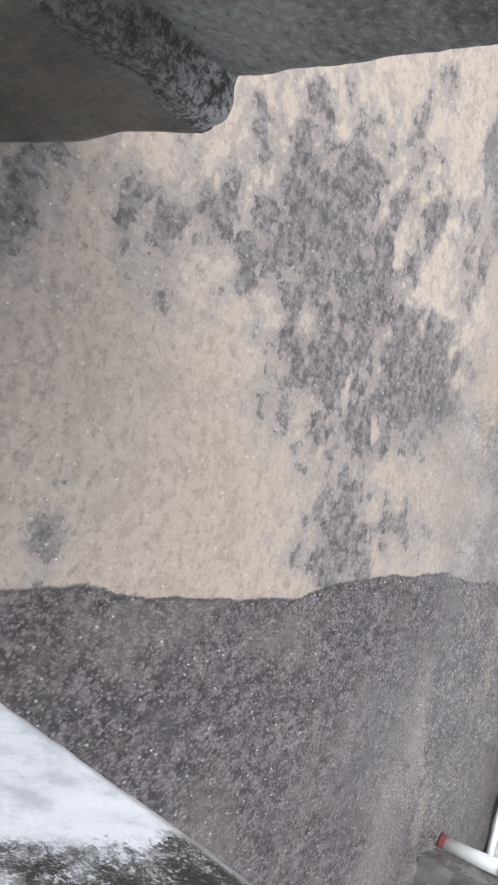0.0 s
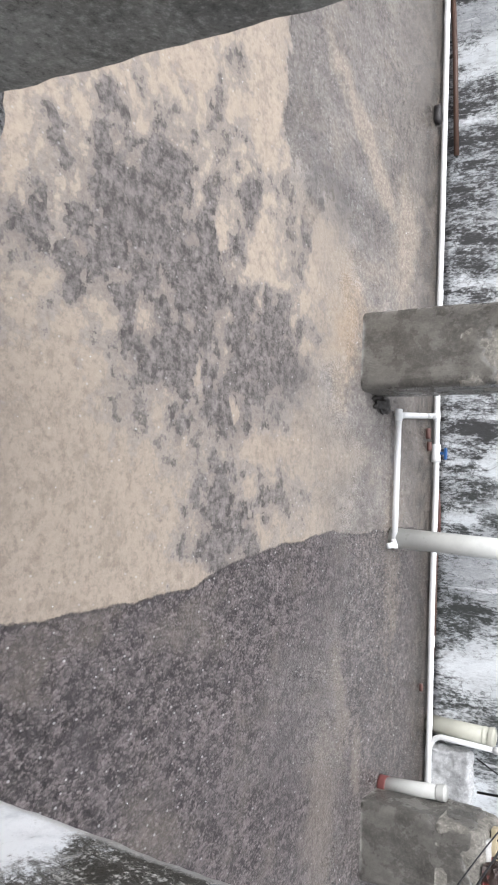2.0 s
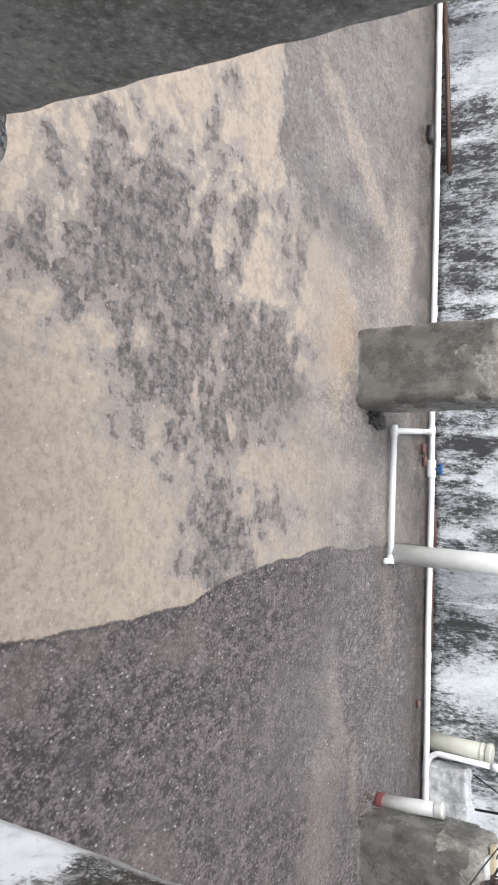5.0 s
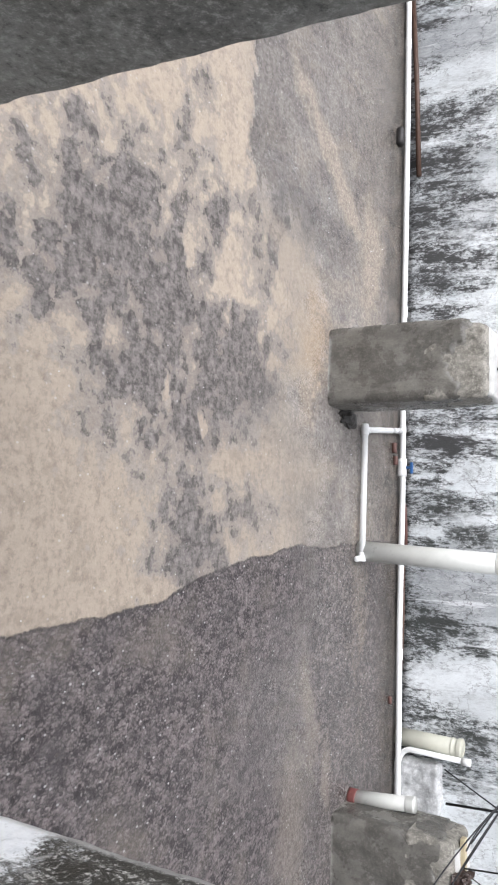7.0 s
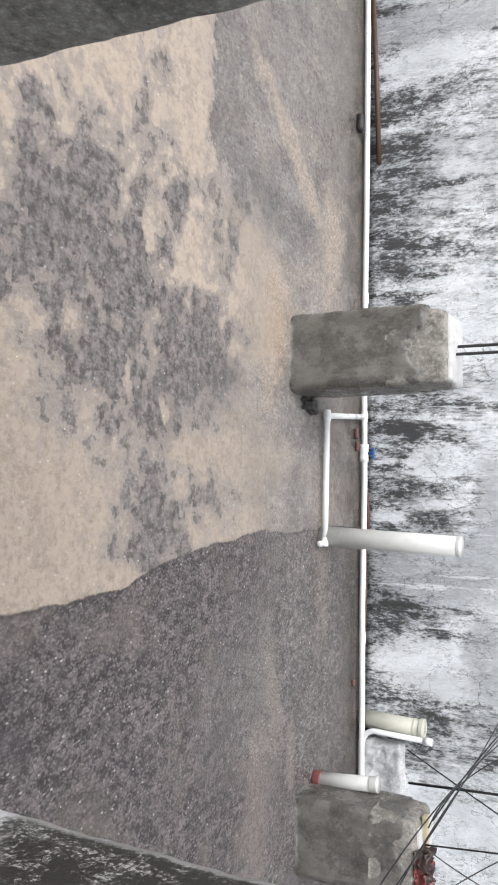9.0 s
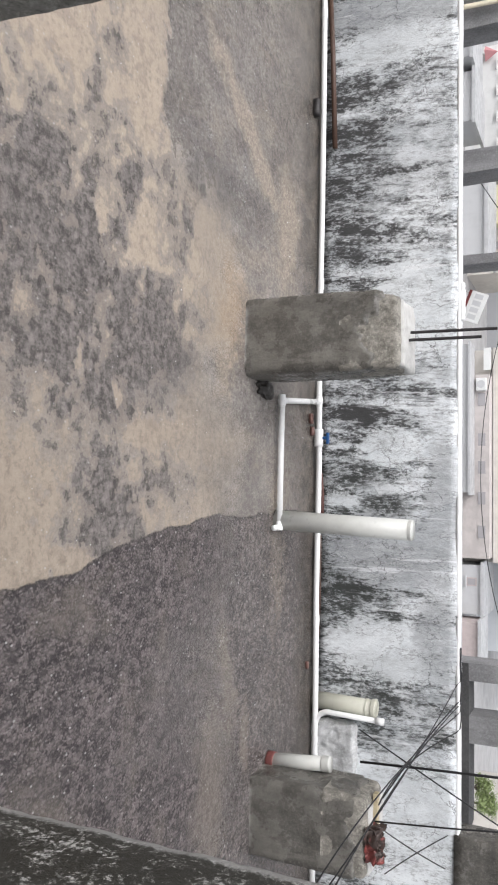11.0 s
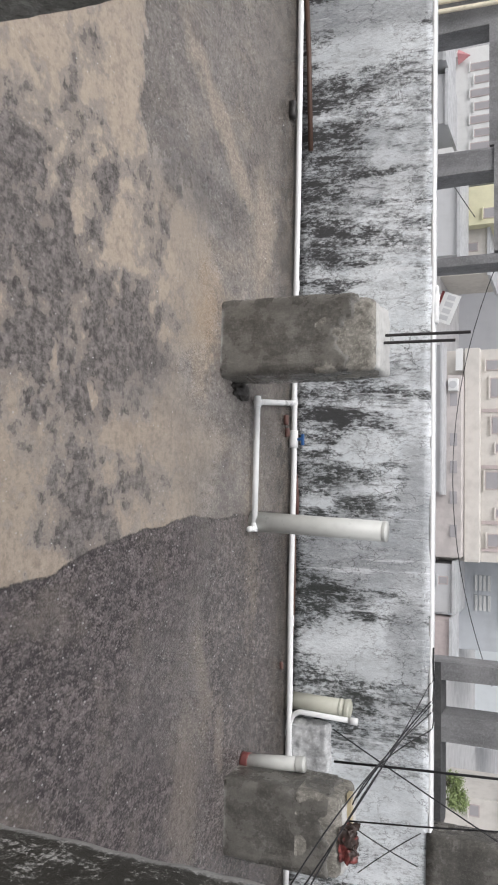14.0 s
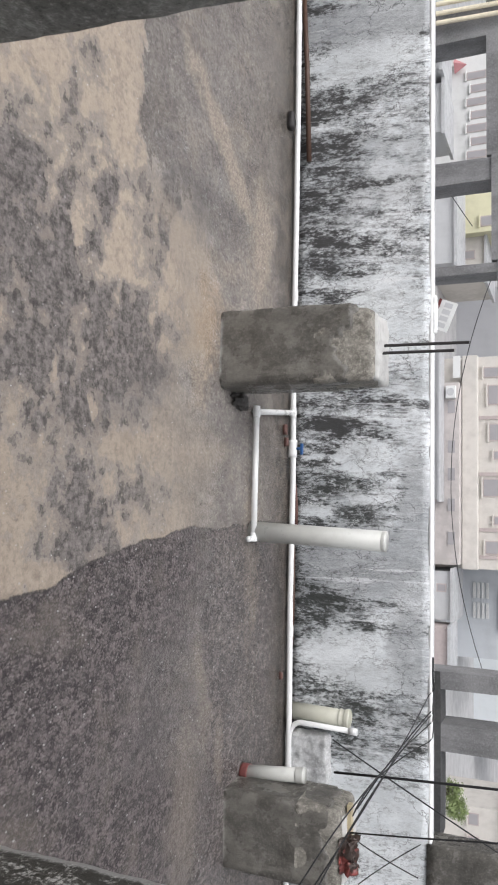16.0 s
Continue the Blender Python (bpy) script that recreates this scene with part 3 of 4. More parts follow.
def tube(points, r, sides=16, caps=True, hollow=0.0):
    """A round bar or pipe along a line of points."""
    bm = bmesh.new()
    pts = [Vector(p) for p in points]
    rings = []
    for i, p in enumerate(pts):
        d = (pts[min(i + 1, len(pts) - 1)] - pts[max(i - 1, 0)]).normalized()
        a = d.orthogonal().normalized() if not rings else (side - d * side.dot(d)).normalized()
        side = a
        b = d.cross(a)
        rings.append([bm.verts.new(p + (a * math.cos(2 * math.pi * k / sides) + b * math.sin(2 * math.pi * k / sides)) * r) for k in range(sides)])
    for u, w in zip(rings, rings[1:]):
        for k in range(sides):
            bm.faces.new((u[k], u[(k + 1) % sides], w[(k + 1) % sides], w[k]))
    if caps:
        bm.faces.new(rings[0][::-1])
        if hollow:
            d = (pts[-1] - pts[-2]).normalized()
            inner = [bm.verts.new(pts[-1] + (v.co - pts[-1]) * hollow) for v in rings[-1]]
            deep = [bm.verts.new(v.co - d * 0.06) for v in inner]
            for k in range(sides):
                j = (k + 1) % sides
                bm.faces.new((rings[-1][k], rings[-1][j], inner[j], inner[k]))
                bm.faces.new((inner[k], inner[j], deep[j], deep[k]))
            bm.faces.new(deep)
        else:
            bm.faces.new(rings[-1])
    return bm


def arc(p0, p1, p2, n=6):
    """Points of a smooth bend from p0 by the corner p1 to p2."""
    a, b, c = Vector(p0), Vector(p1), Vector(p2)
    return [a * (1 - t) ** 2 + b * 2 * t * (1 - t) + c * t * t for t in [i / n for i in range(n + 1)]]


def sag(p0, p1, drop, n=14):
    a, b = Vector(p0), Vector(p1)
    return [a.lerp(b, i / n) - Vector((0, 0, drop * 4 * (i / n) * (1 - i / n))) for i in range(n + 1)]


# ---- terrace: floor, parapets, passage walls ----
def sheet(x0, x1, y0, y1, z, nx, ny, amount):
    bm = bmesh.new()
    grid = [[bm.verts.new((x0 + (x1 - x0) * i / nx, y0 + (y1 - y0) * j / ny, 0)) for i in range(nx + 1)] for j in range(ny + 1)]
    for row in grid:
        for v in row:
            v.co.z = z + amount * noise.fractal(v.co * 2.2, 1.0, 2.0, 4)
    for j in range(ny):
        for i in range(nx):
            bm.faces.new((grid[j][i], grid[j][i + 1], grid[j + 1][i + 1], grid[j + 1][i]))
    return bm


PX0, PX1, PY, PTOP = -3.7, 3.7, 4.56, 0.808
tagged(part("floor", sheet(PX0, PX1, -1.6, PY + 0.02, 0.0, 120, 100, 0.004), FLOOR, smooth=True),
       "rain-wet cement terrace floor with tan silt and dark blotches", "floor", kind="structure")
tagged(part("slab", box(PX0 - 0.15, PX1 + 0.15, -1.75, PY + 0.15, -0.25, -0.03), FRAME), "grey concrete roof slab under the terrace", "slab", kind="structure")

parapet = tagged(part("wall_north", lumpy(PX0, PX1, PY, PY + 0.09, 0, PTOP - 0.008, 0.004, 0.05, 0.004, 4.0), LIME, smooth=True),
                 "white limewashed terrace parapet streaked with black algae", "wall", kind="structure")
part("coping", lumpy(PX0, PX1, PY + 0.001, PY + 0.089, PTOP - 0.014, PTOP + 0.004, 0.003, 0.06, 0.002, 5.0, 3.0), COPING, parapet, "bright white plaster coping", True)
for name, x in (("wall_west", PX0 - 0.15), ("wall_east", PX1)):
    tagged(part(name, box(x, x + 0.15, -1.75, PY + 0.15, 0, PTOP), LIME), "plain limewashed terrace parapet", "wall", kind="structure")

tagged(part("wall_upper", lumpy(2.285, PX1, PY - 0.015, PY + 0.17, PTOP - 0.02, 2.6, 0.012, 0.05, 0.008, 6.0, 8.0), PILLAR, smooth=True),
       "dark grey concrete wall standing on the parapet end", "wall", kind="structure")

# the gap between two low walls in which the camera stands
bm = lumpy(-0.42, -0.121, -1.6, 0.90, 0, 1.38, 0.005, 0.016, 0.0014, 9.0, 2.0)
for v in bm.verts:  # the wall leans towards the opening; its end is chipped
    v.co.x += 0.067 * (v.co.z - 0.6)
    if v.co.y > 0.84:
        v.co.x += 0.002 * noise.noise(v.co * 30)
        v.co.x += 0.0022 * noise.noise(v.co * 95)
        v.co.y += 0.003 * noise.noise(v.co * 30 + Vector((5, 0, 0)))
tagged(part("wall_left", bm, DARK, smooth=True), "dark damp cement-rendered wall beside the opening", "wall", kind="structure")
bm = lumpy(-0.20, -0.040, -0.4, 0.915, 0, 0.60, 0.03, 0.03, 0.010, 7.0, 7.0)
for v in bm.verts:  # wider at the top than at the floor
    v.co.x += 0.075 * (v.co.z - 0.6)
stub = tagged(part("plinth", bm, BROWN, smooth=True),
              "brownish damp plinth at the foot of the doorway wall", "plinth", kind="structure")
part("plinth_top", lumpy(-0.14, -0.045, -0.39, 0.912, 0.575, 0.622, 0.02, 0.016, 0.012, 11.0, 4.0), LEDGE, stub, "ledge speckled with pale lime and algae", True)
tagged(part("wall_right", lumpy(0.785, 1.10, -1.6, 0.815, 0, 1.38, 0.0025, 0.012, 0.0022, 26.0, 5.0), JAMB, smooth=True),
       "white limewashed low wall, black with algae above", "wall", kind="structure")
tagged(part("wall_back", box(PX0, PX1, -1.75, -1.6, 0, 1.38), DARK), "plain dark rendered wall closing the terrace", "wall", kind="structure")


# ---- column stumps ----
def column_stump(x0, x1, y0, y1, h, label, seed, wear=1.0):
    ob = empty("column_stump", (x0 + x1) / 2, (y0 + y1) / 2, 0, label, "column", "column stumps")
    cx, cy = ob.location.x, ob.location.y
    side = (x1 - x0) * 0.36 * wear  # the head has lost more on one side
    bm = lumpy(x0 - cx, x1 - cx, y0 - cy, y1 - cy, 0, h - 0.04, 0.038, 0.015, 0.008, 5.5, seed)
    for v in bm.verts:  # the wet skin of render ends in a ragged line; above it the core shows
        n = noise.noise(v.co * 9 + Vector((seed, 0, 0))) + 0.5 * noise.noise(v.co * 23) + 0.25 * noise.noise(v.co * 55)
        k = min(1.0, max(0.0, (v.co.z - h * (0.92 - 0.12 * wear + 0.10 * n)) / 0.020))
        w = 1 - 0.03 * max(0.0, v.co.z / h - 0.5) - 0.13 * k
        v.co.x, v.co.y = side + (v.co.x - side) * w, v.co.y * w
    part("shaft", bm, PILLAR, ob, "", True)
    bm = lumpy((x0 - x1) / 2, (x1 - x0) / 2, (y0 - y1) / 2, (y1 - y0) / 2, h * 0.62, h - 0.012, 0.03, 0.012, 0.004, 8.0, seed + 3)
    for v in bm.verts:  # the core narrows upwards in shelves
        k = min(1.0, max(0.0, (v.co.z / h - 0.66) / 0.33))
        n = noise.noise(v.co * 13 + Vector((0, seed, 0))) + 0.6 * noise.noise(v.co * 34)
        shelf = 0.016 * math.floor(4 * k + 1.3 * n)
        w = 0.975 - wear * (0.055 * k + max(0.0, shelf) + 0.012 * n)
        v.co.x, v.co.y = side + (v.co.x - side) * w, v.co.y * w
    part("broken_crust", bm, CRUST, ob, "pale broken edge of the render", True)
    part("cap", lumpy(x0 - cx + 0.055, x1 - cx - 0.012, y0 - cy + 0.05, y1 - cy - 0.03, h - 0.05, h, 0.008, 0.015, 0.010, 15.0, seed + 9), PILLAR_TOP, ob, "broken light concrete top, brightened for skylight", True)
    return ob


c1 = column_stump(-0.44, -0.075, 3.47, 3.78, 0.745, "grey cement column stump with two rebars on top", 1.0)
for dx, dy, top, lean in ((0.0, 0.0, 1.125, 0.008), (0.034, 0.0, 1.06, 0.006)):
    part("rebar", tube([(dx, dy, 0.66), (dx + lean, dy, top)], 0.007, 8), STEEL, c1, "dark rusty steel bar")
c2 = column_stump(1.815, 2.19, 3.62, 3.92, 0.575, "short grey cement column stump behind tangled cables", 14.0, 0.45)

rag = lumpy(-0.075, 0.075, -0.045, 0.045, 0, 0.066, 0.022, 0.007, 0.022, 38.0, 3.0)
rag = tagged(part("red_rag", rag, RAG, smooth=True), "crumpled red plastic rag on the short column stump", "rag")
rag.location = (2.025, 3.675, 0.562)
strip = tagged(part("timber_strip", box(-0.10, 0.06, -0.02, 0.02, 0, 0.022, 0.003), PALE_WOOD), "pale timber offcut on the short column stump", "wood")
strip.location = (1.93, 3.74, 0.570)

block = tagged(part("rubble_block", lumpy(1.77, 2.05, 4.47, 4.565, 0, 0.25, 0.020, 0.011, 0.012, 24.0, 6.0), ROUGH_LIME, smooth=True),
               "rough pale rendered block at the parapet foot", "block")


# ---- water pipes ----
ZP, RP, YP = 0.030, 0.0165, 4.440
water = empty("water_pipe", 0, 0, 0, "white PVC water pipe with a side loop along the parapet foot", "pipe")
part("main_run", tube([(PX0 + 0.05, YP, ZP)] + [(x, YP + 0.004 * math.sin(x * 3), ZP + 0.003 * math.sin(x * 5)) for x in (-3, -2, -1.2, -0.4, 0.3, 1.0, 1.6)] + [(3.0, YP - 0.01, ZP)], RP), PVC, water, "", True)
part("side_run", tube([(-0.055, YP, ZP), (0.0, 3.875, ZP)], RP * 0.95), PVC, water, "", True)
part("loop_run", tube([(0.0, 3.872, ZP), (0.65, 3.862, ZP)], RP * 0.95), PVC, water, "", True)


def sleeve(p, d, half=0.03, r=None, mat=PVC, name="coupling"):
    p, d = Vector(p), Vector(d)
    return part(name, tube([p - d * half, p - d * half * 0.9, p + d * half * 0.9, p + d * half], r or RP * 1.14), mat, water, "", True)


for x in (-2.4, -0.75, -0.055, 1.2, 1.93):
    sleeve((x, YP, ZP), (1, 0, 0))
sleeve((0.0, 3.885, ZP), (0, 1, 0), 0.025, name="elbow")
sleeve((0.0, 3.872, ZP), (1, 0, 0), 0.030, name="elbow")
sleeve((-0.053, YP - 0.02, ZP), (0.1, -0.995, 0), 0.03, name="tee")
sleeve((0.643, 3.862, ZP), (1, 0, 0), 0.022, RP * 1.08, name="elbow")
sleeve((0.652, 3.835, ZP - 0.004), (0, 1, 0), 0.035, RP * 0.9, name="elbow")
valve = part("valve", tube([(0.105, YP, ZP), (0.125, YP, ZP), (0.13, YP, ZP), (0.18, YP, ZP), (0.185, YP, ZP), (0.205, YP, ZP)], 0.026), PVC, water, "white ball valve", True)
part("handle", box(0.125, 0.19, YP - 0.012, YP + 0.012, 0.077, 0.092, 0.004), BLUE, valve, "blue lever handle")
part("stem", tube([(0.155, YP, 0.05), (0.155, YP, 0.082)], 0.009, 10), BLUE, valve, "", True)
part("riser", tube(arc((1.80, YP, ZP), (1.715, YP, ZP + 0.01), (1.705, YP, 0.10), 8) + [(1.715, YP - 0.005, 0.40)], RP * 0.9), PVC, water, "", True)
part("riser_end", tube([(1.714, YP - 0.005, 0.385), (1.716, YP - 0.005, 0.43)], RP * 1.2), PVC, water, "", True)


def vent(name, label, base, top, r, mat, rings, bore=0.92):
    ob = empty(name, *base, label, "pipe", "standing pipes")
    t = Vector(top) - Vector(base)
    part("pipe", tube([(0, 0, 0), t * 0.5, t], r, 24, True, bore), mat, ob, "", True)
    for f, k, g in rings:
        part("collar", tube([t * (f - g), t * (f - g * 0.8), t * (f + g * 0.8), t * (f + g)], r * k, 24), mat, ob, "", True)
    return ob


vent("vent_pipe", "tall pale grey PVC vent pipe standing on the terrace", (0.615, 3.90, 0), (0.642, 3.90, 0.705), 0.050, PVC_GREY, ((0.985, 1.012, 0.012),), 0.0)
vent("capped_pipe", "short cream PVC pipe with a ribbed collar by the parapet", (1.66, 4.505, 0), (1.672, 4.505, 0.37), 0.048, PVC_CREAM, ((0.96, 1.12, 0.03), (0.85, 1.07, 0.012)))
drain = vent("drain_pipe", "pale grey PVC pipe with a red foot beside the column stump", (1.805, 3.84, 0), (1.775, 3.84, 0.325), 0.035, PVC_GREY, ((0.95, 1.08, 0.06),))
part("red_foot", tube([(0, 0, 0), (0, 0, 0.012), (0, 0, 0.034), (0, 0, 0.038)], 0.044, 20), FADED_RED, drain, "faded red plastic socket", True)


# ---- sticks, brick bits ----
def stick(p0, p1, r, mat, label):
    a, b = Vector(p0), Vector(p1)
    ob = tagged(part("stick", tube([(0, 0, 0), (b - a) * 0.5 + Vector((0, 0, r * 0.4)), b - a], r, 8), mat, smooth=True), label, "stick", "sticks at the parapet foot")
    ob.location = a
    return ob


stick((-2.80, 4.50, 0.030), (-1.60, 4.53, 0.075), 0.016, WOOD, "wet brown stick leaning at the parapet foot")
stick((0.36, 4.51, 0.02), (0.60, 4.515, 0.03), 0.012, BRICK_RED, "reddish brown stick lying behind the pipe")
stick((1.30, 4.50, 0.02), (0.72, 4.51, 0.02), 0.010, WOOD, "thin dark stick lying behind the pipe")
for i, (x, y, s) in enumerate(((0.05, 4.36, 0.030), (0.12, 4.385, 0.026), (-1.78, 4.36, 0.05), (1.44, 4.36, 0.02))):
    b = tagged(part("brick_bit", lumpy(-s, s, -s * 0.5, s * 0.5, 0, s * 0.8, s * 0.2, s * 0.4, s * 0.15, 20, i), BRICK_RED if i != 2 else STEEL, smooth=True),
               "broken wet red brick bit on the floor" if i != 2 else "dark pipe clip beside the water pipe", "rubble", "rubble bits")
    b.location = (x, y, 0.0)


# flat dark mound on the floor at the tall stump's foot
bm = bmesh.new()
bmesh.ops.create_icosphere(bm, subdivisions=4, radius=1.0)
for v in bm.verts:
    k = 1 + 0.45 * noise.noise(v.co * 2.1) + 0.25 * noise.noise(v.co * 6.0)
    v.co = Vector((v.co.x * 0.045 * k, v.co.y * 0.10 * k, max(-0.002, v.co.z * 0.020 * k)))
lump = tagged(part("dark_lump", bm, LUMP_DARK, smooth=True),
              "low dark lump beside the tall column stump", "rubble")
lump.location = (-0.040, 3.72, 0.0)


plaster = tagged(part("plaster_lump", lumpy(-0.11, 0.11, -0.035, 0.035, 0, 0.022, 0.01, 0.015, 0.008, 20.0, 4.0), COPING, smooth=True),
                 "white plaster lump stuck on the parapet coping", "plaster")
plaster.location = (-0.62, 4.605, PTOP)


# ---- cables round the short stump ----
def cable(points, r, label, mat=CABLE):
    a = Vector(points[0])
    ob = tagged(part("cable", tube([Vector(p) - a for p in points], r, 8), mat, smooth=True), label, "cable", "cables")
    ob.location = a
    return ob


for tie, p1, drop, r in ((1.60, (1.80, 3.62, 0.645), 0.012, 0.0035), (1.50, (1.70, 2.35, 0.745), -0.02, 0.0028), (1.62, (1.66, 2.35, 0.80), 0.035, 0.0028),
                         (1.75, (1.85, 3.66, 0.615), 0.06, 0.0034), (1.66, (1.72, 2.45, 0.70), 0.05, 0.003)):
    start = [(1.46, 4.60, 0.818), (tie - 0.06, 4.585, 0.818), (tie - 0.02, 4.57, 0.815)]
    cable(start + sag((tie, 4.553, 0.798), p1, drop), r, "black cable slung from the parapet to the short stump")
cable([(1.30, 4.575, 0.817), (1.38, 4.57, 0.817), (1.44, 4.575, 0.818), (1.49, 4.60, 0.818)], 0.005, "black cable lying along the parapet coping")
cable([(1.90, 4.3, 0.34), (1.88, 4.3, 0.7), (1.858, 4.3, 1.18), (1.82, 4.3, 1.9)], 0.007, "twisted black cable rising behind the short stump")
cable(sag((1.73, 4.30, 0.33), (2.36, 4.3, 1.60), 0.02), 0.004, "black cable rising past the parapet")
cable([(1.95, 3.72, 0.58), (1.91, 3.7, 0.9), (1.87, 3.7, 1.235), (1.80, 3.7, 1.9)], 0.004, "thin dark wire rising from the short stump")
cable(sag((1.97, 3.72, 0.60), (2.45, 4.5, 0.75), 0.02), 0.003, "black cable running from the stump to the parapet")
cable(sag((2.29, 4.54, 0.76), (2.5, 4.40, 0.45), 0.01), 0.003, "thin black cable hanging at the parapet")


# ---- the neighbour's bare concrete frame ----
frame_ob = empty("concrete_frame", 0, 6.0, -8.2, "bare grey concrete frame of the neighbouring building", "building")


def member(name, x0, x1, z0, z1, y0=6.0, y1=6.25, mat=FRAME, label=""):
    b = lumpy(x0, x1, y0 - 6.0, y1 - 6.0, z0 + 8.2, z1 + 8.2, 0.01, 0.25, 0.006, 3.0, x0)
    return part(name, b, mat, frame_ob, label)


for x0, x1 in ((-3.31, -3.05), (-2.11, -1.93), (-1.31, -1.235), (1.67, 1.80), (2.045, 2.24), (2.90, 3.5)):
    member("column", x0, x1, -8.2, 3.0)
member("beam", -6.0, -2.12, 0.965, 1.5)
member("beam", -2.12, -1.32, 1.0, 1.55, 5.985)
member("beam", -1.32, -1.1, 1.04, 1.5, 5.99)
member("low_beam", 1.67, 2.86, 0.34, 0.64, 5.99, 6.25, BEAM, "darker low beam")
member("low_beam", -6.0, -1.2, 0.15, 0.45, 5.99)
for i in range(4):
    p = tagged(part("bamboo_pole", tube([(0, 0, 0), (0.35, 0.1, 9.5)], 0.018, 10), BAMBOO, smooth=True), "pale cream pole leaning on the concrete frame", "pole", "poles")
    p.location = (-3.74 + i * 0.075, 5.85, -8.2)


# ---- street and far houses ----
GZ = -8.2
tagged(part("ground", sheet(-500, 500, -300, 900, GZ, 40, 40, 0.0), EARTH), "wet grey street ground between the houses", "ground", kind="structure")
tagged(part("house_body", box(PX0 - 0.15, PX1 + 0.15, -6.0, PY + 0.15, GZ, -0.25), MID_GREY), "plain grey walls of the house below the terrace", "building", kind="structure")


def house(name, label, x0, x1, y0, depth, h, mat, windows=(), roof=TIN, eave=0.25):
    """A house whose front stands at y0. windows: (x, z, width, height) on the front, z from the ground."""
    ob = empty(name, (x0 + x1) / 2, y0, GZ, label, "building", "far houses")
    w = (x1 - x0) / 2
    part("wall", box(-w, w, 0, depth, 0, h), mat, ob)
    part("roof", box(-w - eave, w + eave, -eave, depth + eave, h, h + 0.22), roof, ob)
    for x, z, ww, wh in windows:
        f = part("window", box(x - w - ww / 2, x - w + ww / 2, -0.06, 0.0, z, z + wh), TRIM, ob)
        part("pane", box(x - w - ww / 2 + 0.08, x - w + ww / 2 - 0.08, -0.075, -0.06, z + 0.08, z + wh - 0.08), PANE, f)
        part("sill", box(x - w - ww / 2 - 0.1, x - w + ww / 2 + 0.1, -0.2, 0.0, z - 0.1, z), mat, f)
    return ob


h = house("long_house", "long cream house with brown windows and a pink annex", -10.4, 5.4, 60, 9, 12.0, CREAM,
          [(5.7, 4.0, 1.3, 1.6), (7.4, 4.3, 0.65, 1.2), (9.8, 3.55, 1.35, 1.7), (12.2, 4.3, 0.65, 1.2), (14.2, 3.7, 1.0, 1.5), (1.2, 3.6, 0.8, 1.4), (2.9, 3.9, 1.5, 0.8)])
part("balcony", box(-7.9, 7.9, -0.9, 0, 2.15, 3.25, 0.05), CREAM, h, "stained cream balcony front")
part("annex", box(-5.7, 7.5, -2.4, -0.9, 0, 2.12), PINK, h, "pale pink annex")
for x in (-3.9, -1.0, 1.0, 3.2, 5.6):
    part("annex_window", box(x - 0.45, x + 0.45, -2.47, -2.4, 1.35, 1.85), PANE, h)
for x in (-3.3, 0.9, 5.0, 7.0):
    part("band", box(x - 0.13, x + 0.13, -0.12, 0, 3.3, 7.3), TRIM, h, "brown upright band")
part("white_panel", box(-7.6, -6.0, -2.6, -2.45, 1.75, 2.25), WHITE, h, "bright white panel")
ac = part("cooler_box", box(-5.4, -4.5, -2.85, -2.4, 1.25, 1.95, 0.04), WHITE, h, "white air conditioner box")
part("fan_guard", tube([(-4.95, -2.85, 1.60), (-4.95, -2.9, 1.60)], 0.28, 16), MID_GREY, ac)
part("lean_to", box(-7.6, 2.8, -4.4, -2.5, 0.0, 0.95), MID_GREY, h, "low grey lean-to")
part("sheet_roof", box(-7.8, 3.0, -4.6, -2.45, 0.96, 1.1), TIN, h, "grey sheet roof of the lean-to")

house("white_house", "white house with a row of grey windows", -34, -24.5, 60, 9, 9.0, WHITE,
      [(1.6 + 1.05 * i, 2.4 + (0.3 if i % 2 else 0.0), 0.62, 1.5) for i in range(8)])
t = empty("red_awning", -33.2, 59.6, GZ, "small red awning before the white house", "awning")
bm = bmesh.new()
bmesh.ops.create_cone(bm, cap_ends=True, segments=4, radius1=0.62, radius2=0.02, depth=0.9, matrix=Matrix.Translation((0, 0, 2.0)))
# canopy red paled with rain haze in the colour
part("canopy", bm, plain("red_awning_cloth", (0.50, 0.23, 0.24), 0.7, scale=2), t)
part("post", tube([(0, 0, 0), (0, 0, 1.6)], 0.06, 8), MID_GREY, t)
for i, (x0, x1, y0, hh) in enumerate(((-33, -29, 52, 1.6), (-28.5, -25, 53, 1.6), (-22.5, -16.0, 54, 2.3))):
    house("shed", "low grey shed with a sheet roof", x0, x1, y0, 4, hh, MID_GREY)
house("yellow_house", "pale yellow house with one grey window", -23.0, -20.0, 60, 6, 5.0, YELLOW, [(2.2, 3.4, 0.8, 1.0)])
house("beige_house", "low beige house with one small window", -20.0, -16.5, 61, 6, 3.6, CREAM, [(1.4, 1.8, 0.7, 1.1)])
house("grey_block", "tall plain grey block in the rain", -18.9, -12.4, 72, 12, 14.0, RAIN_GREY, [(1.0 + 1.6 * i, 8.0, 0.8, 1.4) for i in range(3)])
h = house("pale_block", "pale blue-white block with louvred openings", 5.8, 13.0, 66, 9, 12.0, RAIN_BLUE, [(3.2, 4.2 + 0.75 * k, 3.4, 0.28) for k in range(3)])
for x in (-1.8, -0.2):
    for k in range(4):
        part("louvre", box(x - 0.62, x + 0.62, -0.14, 0, 2.15 + 0.34 * k, 2.36 + 0.34 * k), WHITE, h, "white louvre")
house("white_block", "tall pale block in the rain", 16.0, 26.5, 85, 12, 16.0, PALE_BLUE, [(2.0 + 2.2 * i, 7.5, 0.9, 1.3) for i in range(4)])
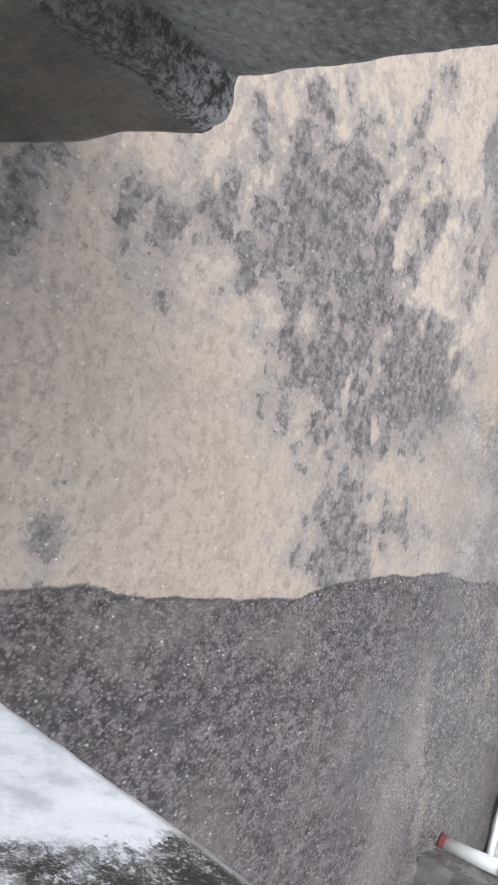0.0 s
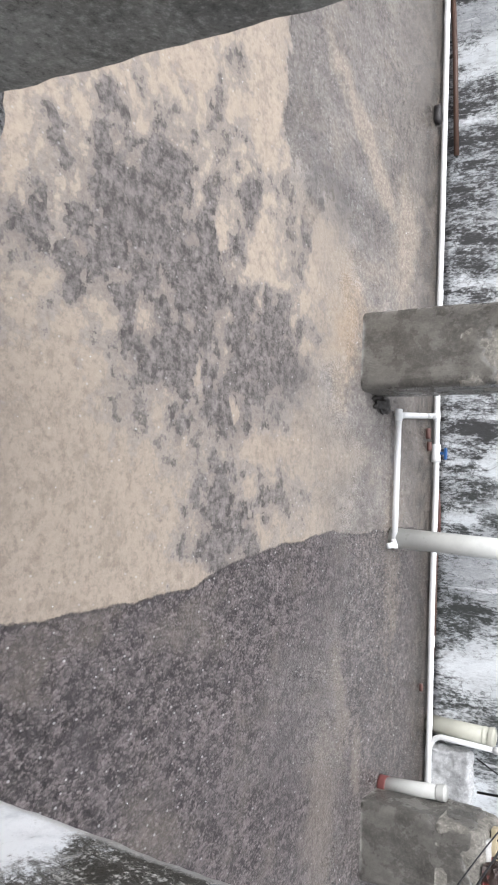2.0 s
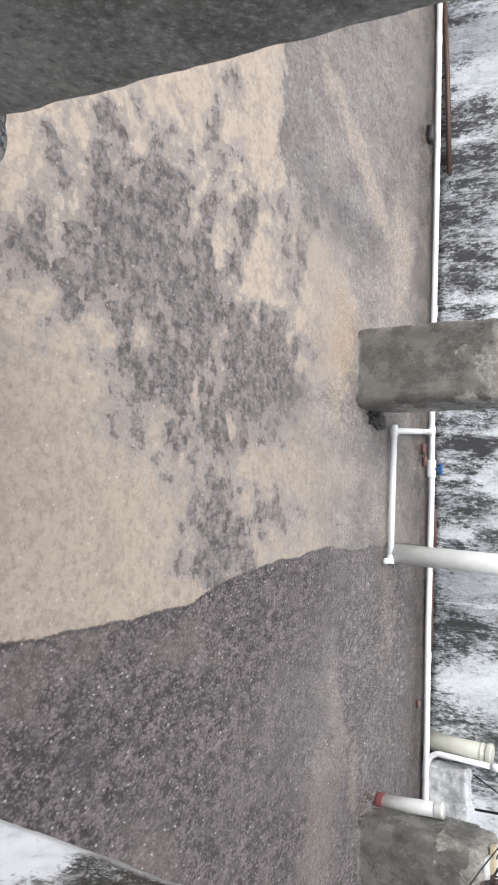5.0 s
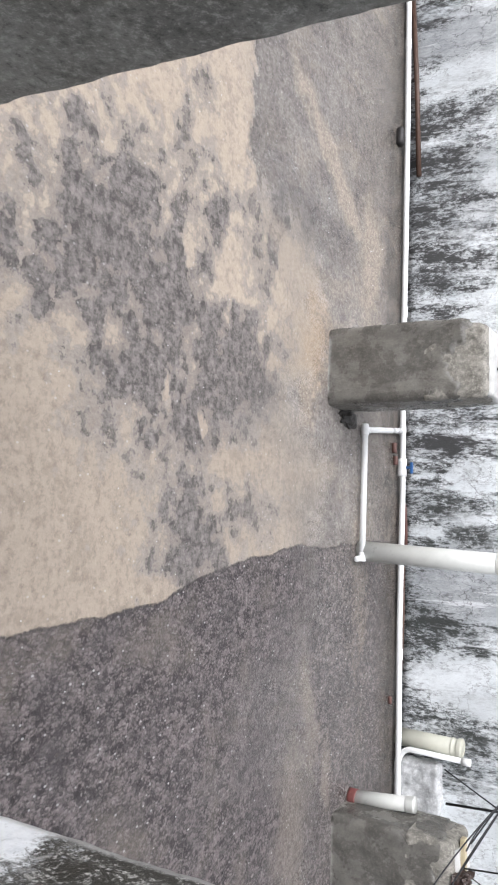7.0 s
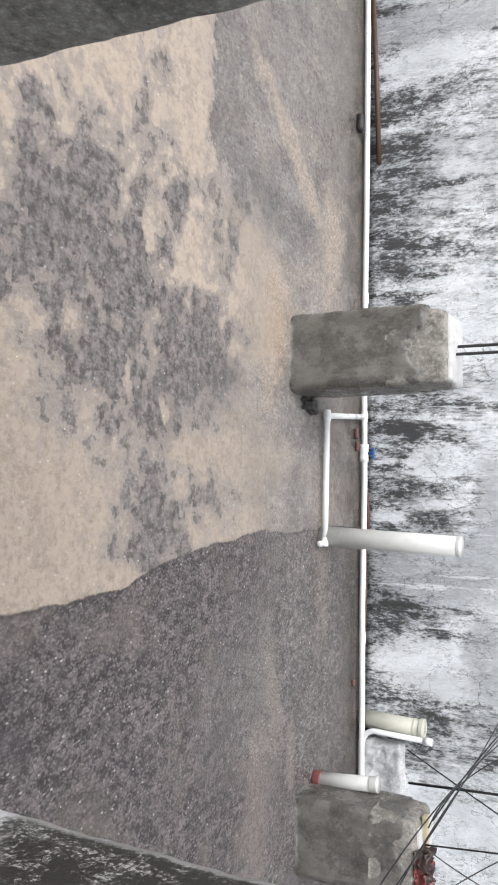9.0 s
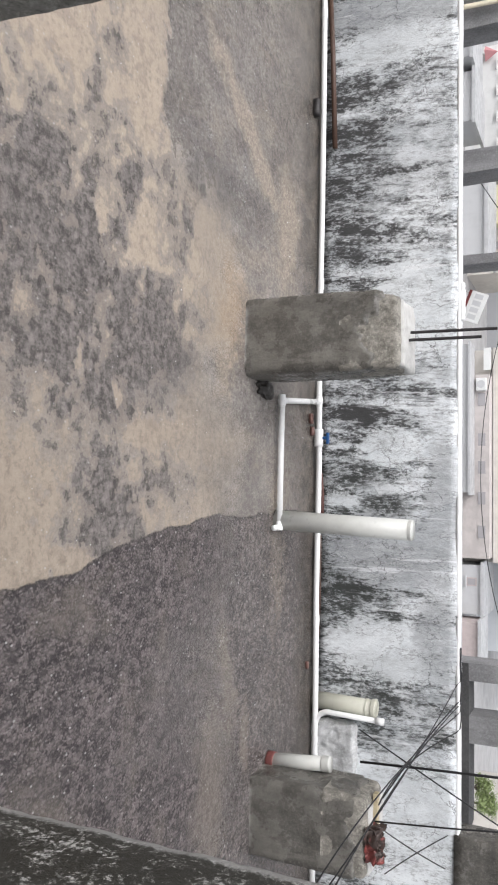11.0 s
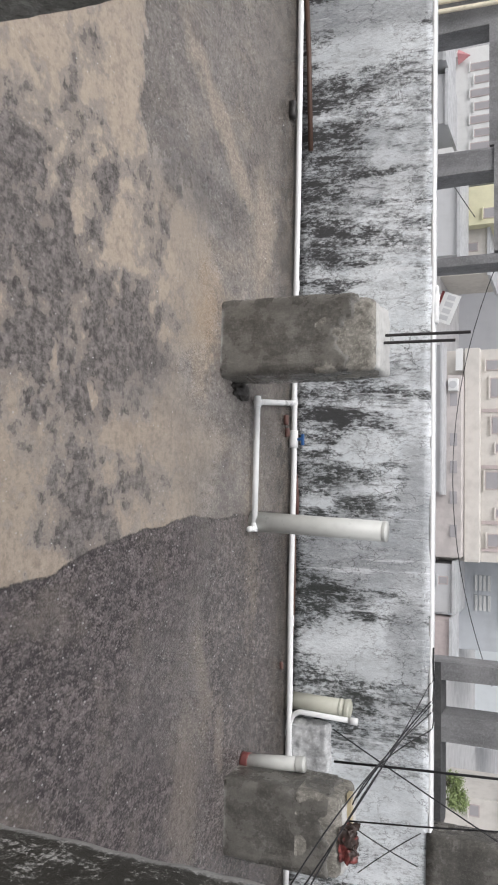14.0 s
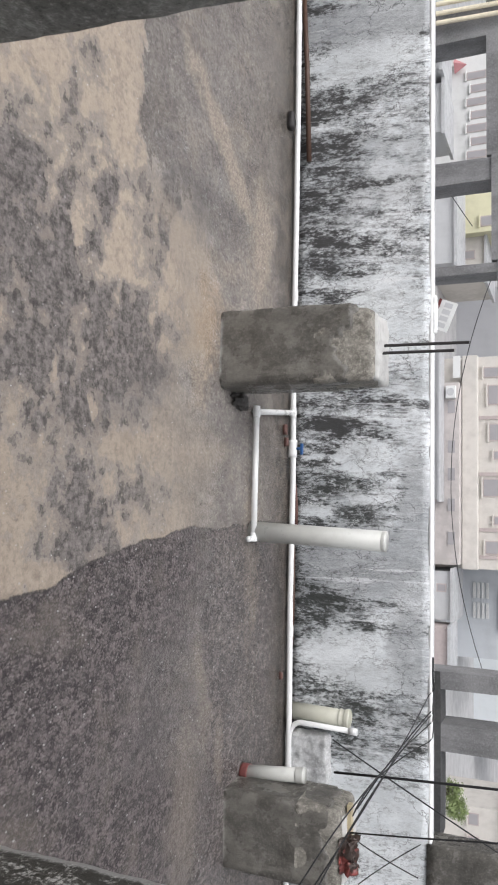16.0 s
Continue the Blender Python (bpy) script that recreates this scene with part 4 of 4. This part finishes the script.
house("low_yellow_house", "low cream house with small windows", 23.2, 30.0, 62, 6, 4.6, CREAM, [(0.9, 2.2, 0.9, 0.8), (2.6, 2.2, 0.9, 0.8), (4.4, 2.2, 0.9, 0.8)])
house("red_shed", "small brownish shed before the pale block", 9.3, 12.2, 56, 3, 1.6, TRIM)
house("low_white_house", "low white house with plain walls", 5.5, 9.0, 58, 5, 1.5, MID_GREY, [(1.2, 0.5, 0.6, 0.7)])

board = empty("signboard", -13.5, 57, GZ, "white slanted rooftop signboard with a red edge", "sign")
part("panel", box(-1.1, 1.1, -0.05, 0.05, 0.7, 1.9), WHITE, board)
part("edge", box(-1.1, 1.1, -0.06, 0.06, 0.5, 0.69), RED, board, "red lower edge")
for i in range(4):
    part("bar", box(-0.95 + 0.5 * i, -0.6 + 0.5 * i, -0.07, -0.052, 1.0, 1.6), MID_GREY, board)
for x in (-0.9, 0.9):
    part("post", tube([(x, 0.08, 0), (x, 0.08, 1.6)], 0.05, 8), MID_GREY, board)
for c in board.children:
    c.rotation_euler = (0, radians(22), 0)


def tree(x, y, h, spread, seed):
    rnd = random.Random(seed)
    ob = empty("tree", x, y, GZ, "small bright green tree between the houses", "tree")
    bm = tube([(0, 0, 0), (0.05, 0.02, h * 0.3), (0.0, 0.05, h * 0.6)], 0.12, 8)
    for v in bm.verts:
        k = 1 - 0.6 * v.co.z / h
        v.co.x, v.co.y = v.co.x * k, v.co.y * k
    part("trunk", bm, BARK, ob, "", True)
    tips = []
    for i in range(7):
        a = i * 2.4 + rnd.random()
        tip = Vector((math.cos(a) * spread * rnd.uniform(0.4, 0.9), math.sin(a) * spread * rnd.uniform(0.4, 0.9), h * rnd.uniform(0.6, 1.0)))
        part("limb", tube([(0, 0, h * 0.45), tip * 0.5 + Vector((0, 0, h * 0.25)), tip], 0.04, 6), BARK, ob, "", True)
        tips.append(tip)
    verts, faces = [], []
    for i in range(1600):
        c = rnd.choice(tips) + Vector([rnd.gauss(0, spread * 0.28) for _ in range(3)])
        u = Vector([rnd.gauss(0, 1) for _ in range(3)]).normalized()
        w = u.orthogonal().normalized()
        s = rnd.uniform(0.06, 0.12)
        k = len(verts)
        verts += [c - u * s, c + w * s * 0.5, c + u * s, c - w * s * 0.5]
        faces.append((k, k + 1, k + 2, k + 3))
    me = bpy.data.meshes.new("crown")
    me.from_pydata(verts, [], faces)
    me.materials.append(LEAF)
    crown = new("crown", me)
    crown.parent = ob
    crown["label"] = "crown of small bright leaves"


tree(22.3, 58.5, 2.3, 0.6, 4)
tree(21.6, 59.5, 1.8, 0.8, 9)

cable(sag((-3.3, 12, 0.62), (3.2, 12, 0.42), 0.66, 20), 0.006, "thin black wire sagging over the street")
cable(sag((-6.2, 12, -1.0), (-3.0, 10, 0.4), 0.1), 0.006, "thin black wire running to the concrete frame")


# ---- drops of rain on the floor ----
rnd = random.Random(11)
verts, faces = [], []
for i in range(170):
    x, y, r = rnd.uniform(-1.8, 2.1), rnd.uniform(0.95, 4.3), rnd.uniform(0.0008, 0.0022)
    k = len(verts)
    z = 0.004
    for a in range(6):
        verts.append((x + r * math.cos(a * 1.047), y + r * math.sin(a * 1.047), z))
    for a in range(6):
        verts.append((x + r * 0.7 * math.cos(a * 1.047), y + r * 0.7 * math.sin(a * 1.047), z + r * 1.3))
    verts.append((x, y, z + r * 1.8))
    for a in range(6):
        b = (a + 1) % 6
        faces += [(k + a, k + b, k + 6 + b, k + 6 + a), (k + 6 + a, k + 6 + b, k + 12)]
me = bpy.data.meshes.new("raindrops")
me.from_pydata(verts, [], faces)
me.materials.append(WATER)
tagged(new("raindrops", me), "small bright drops of rain splashing on the wet floor", "water", kind="stuff")
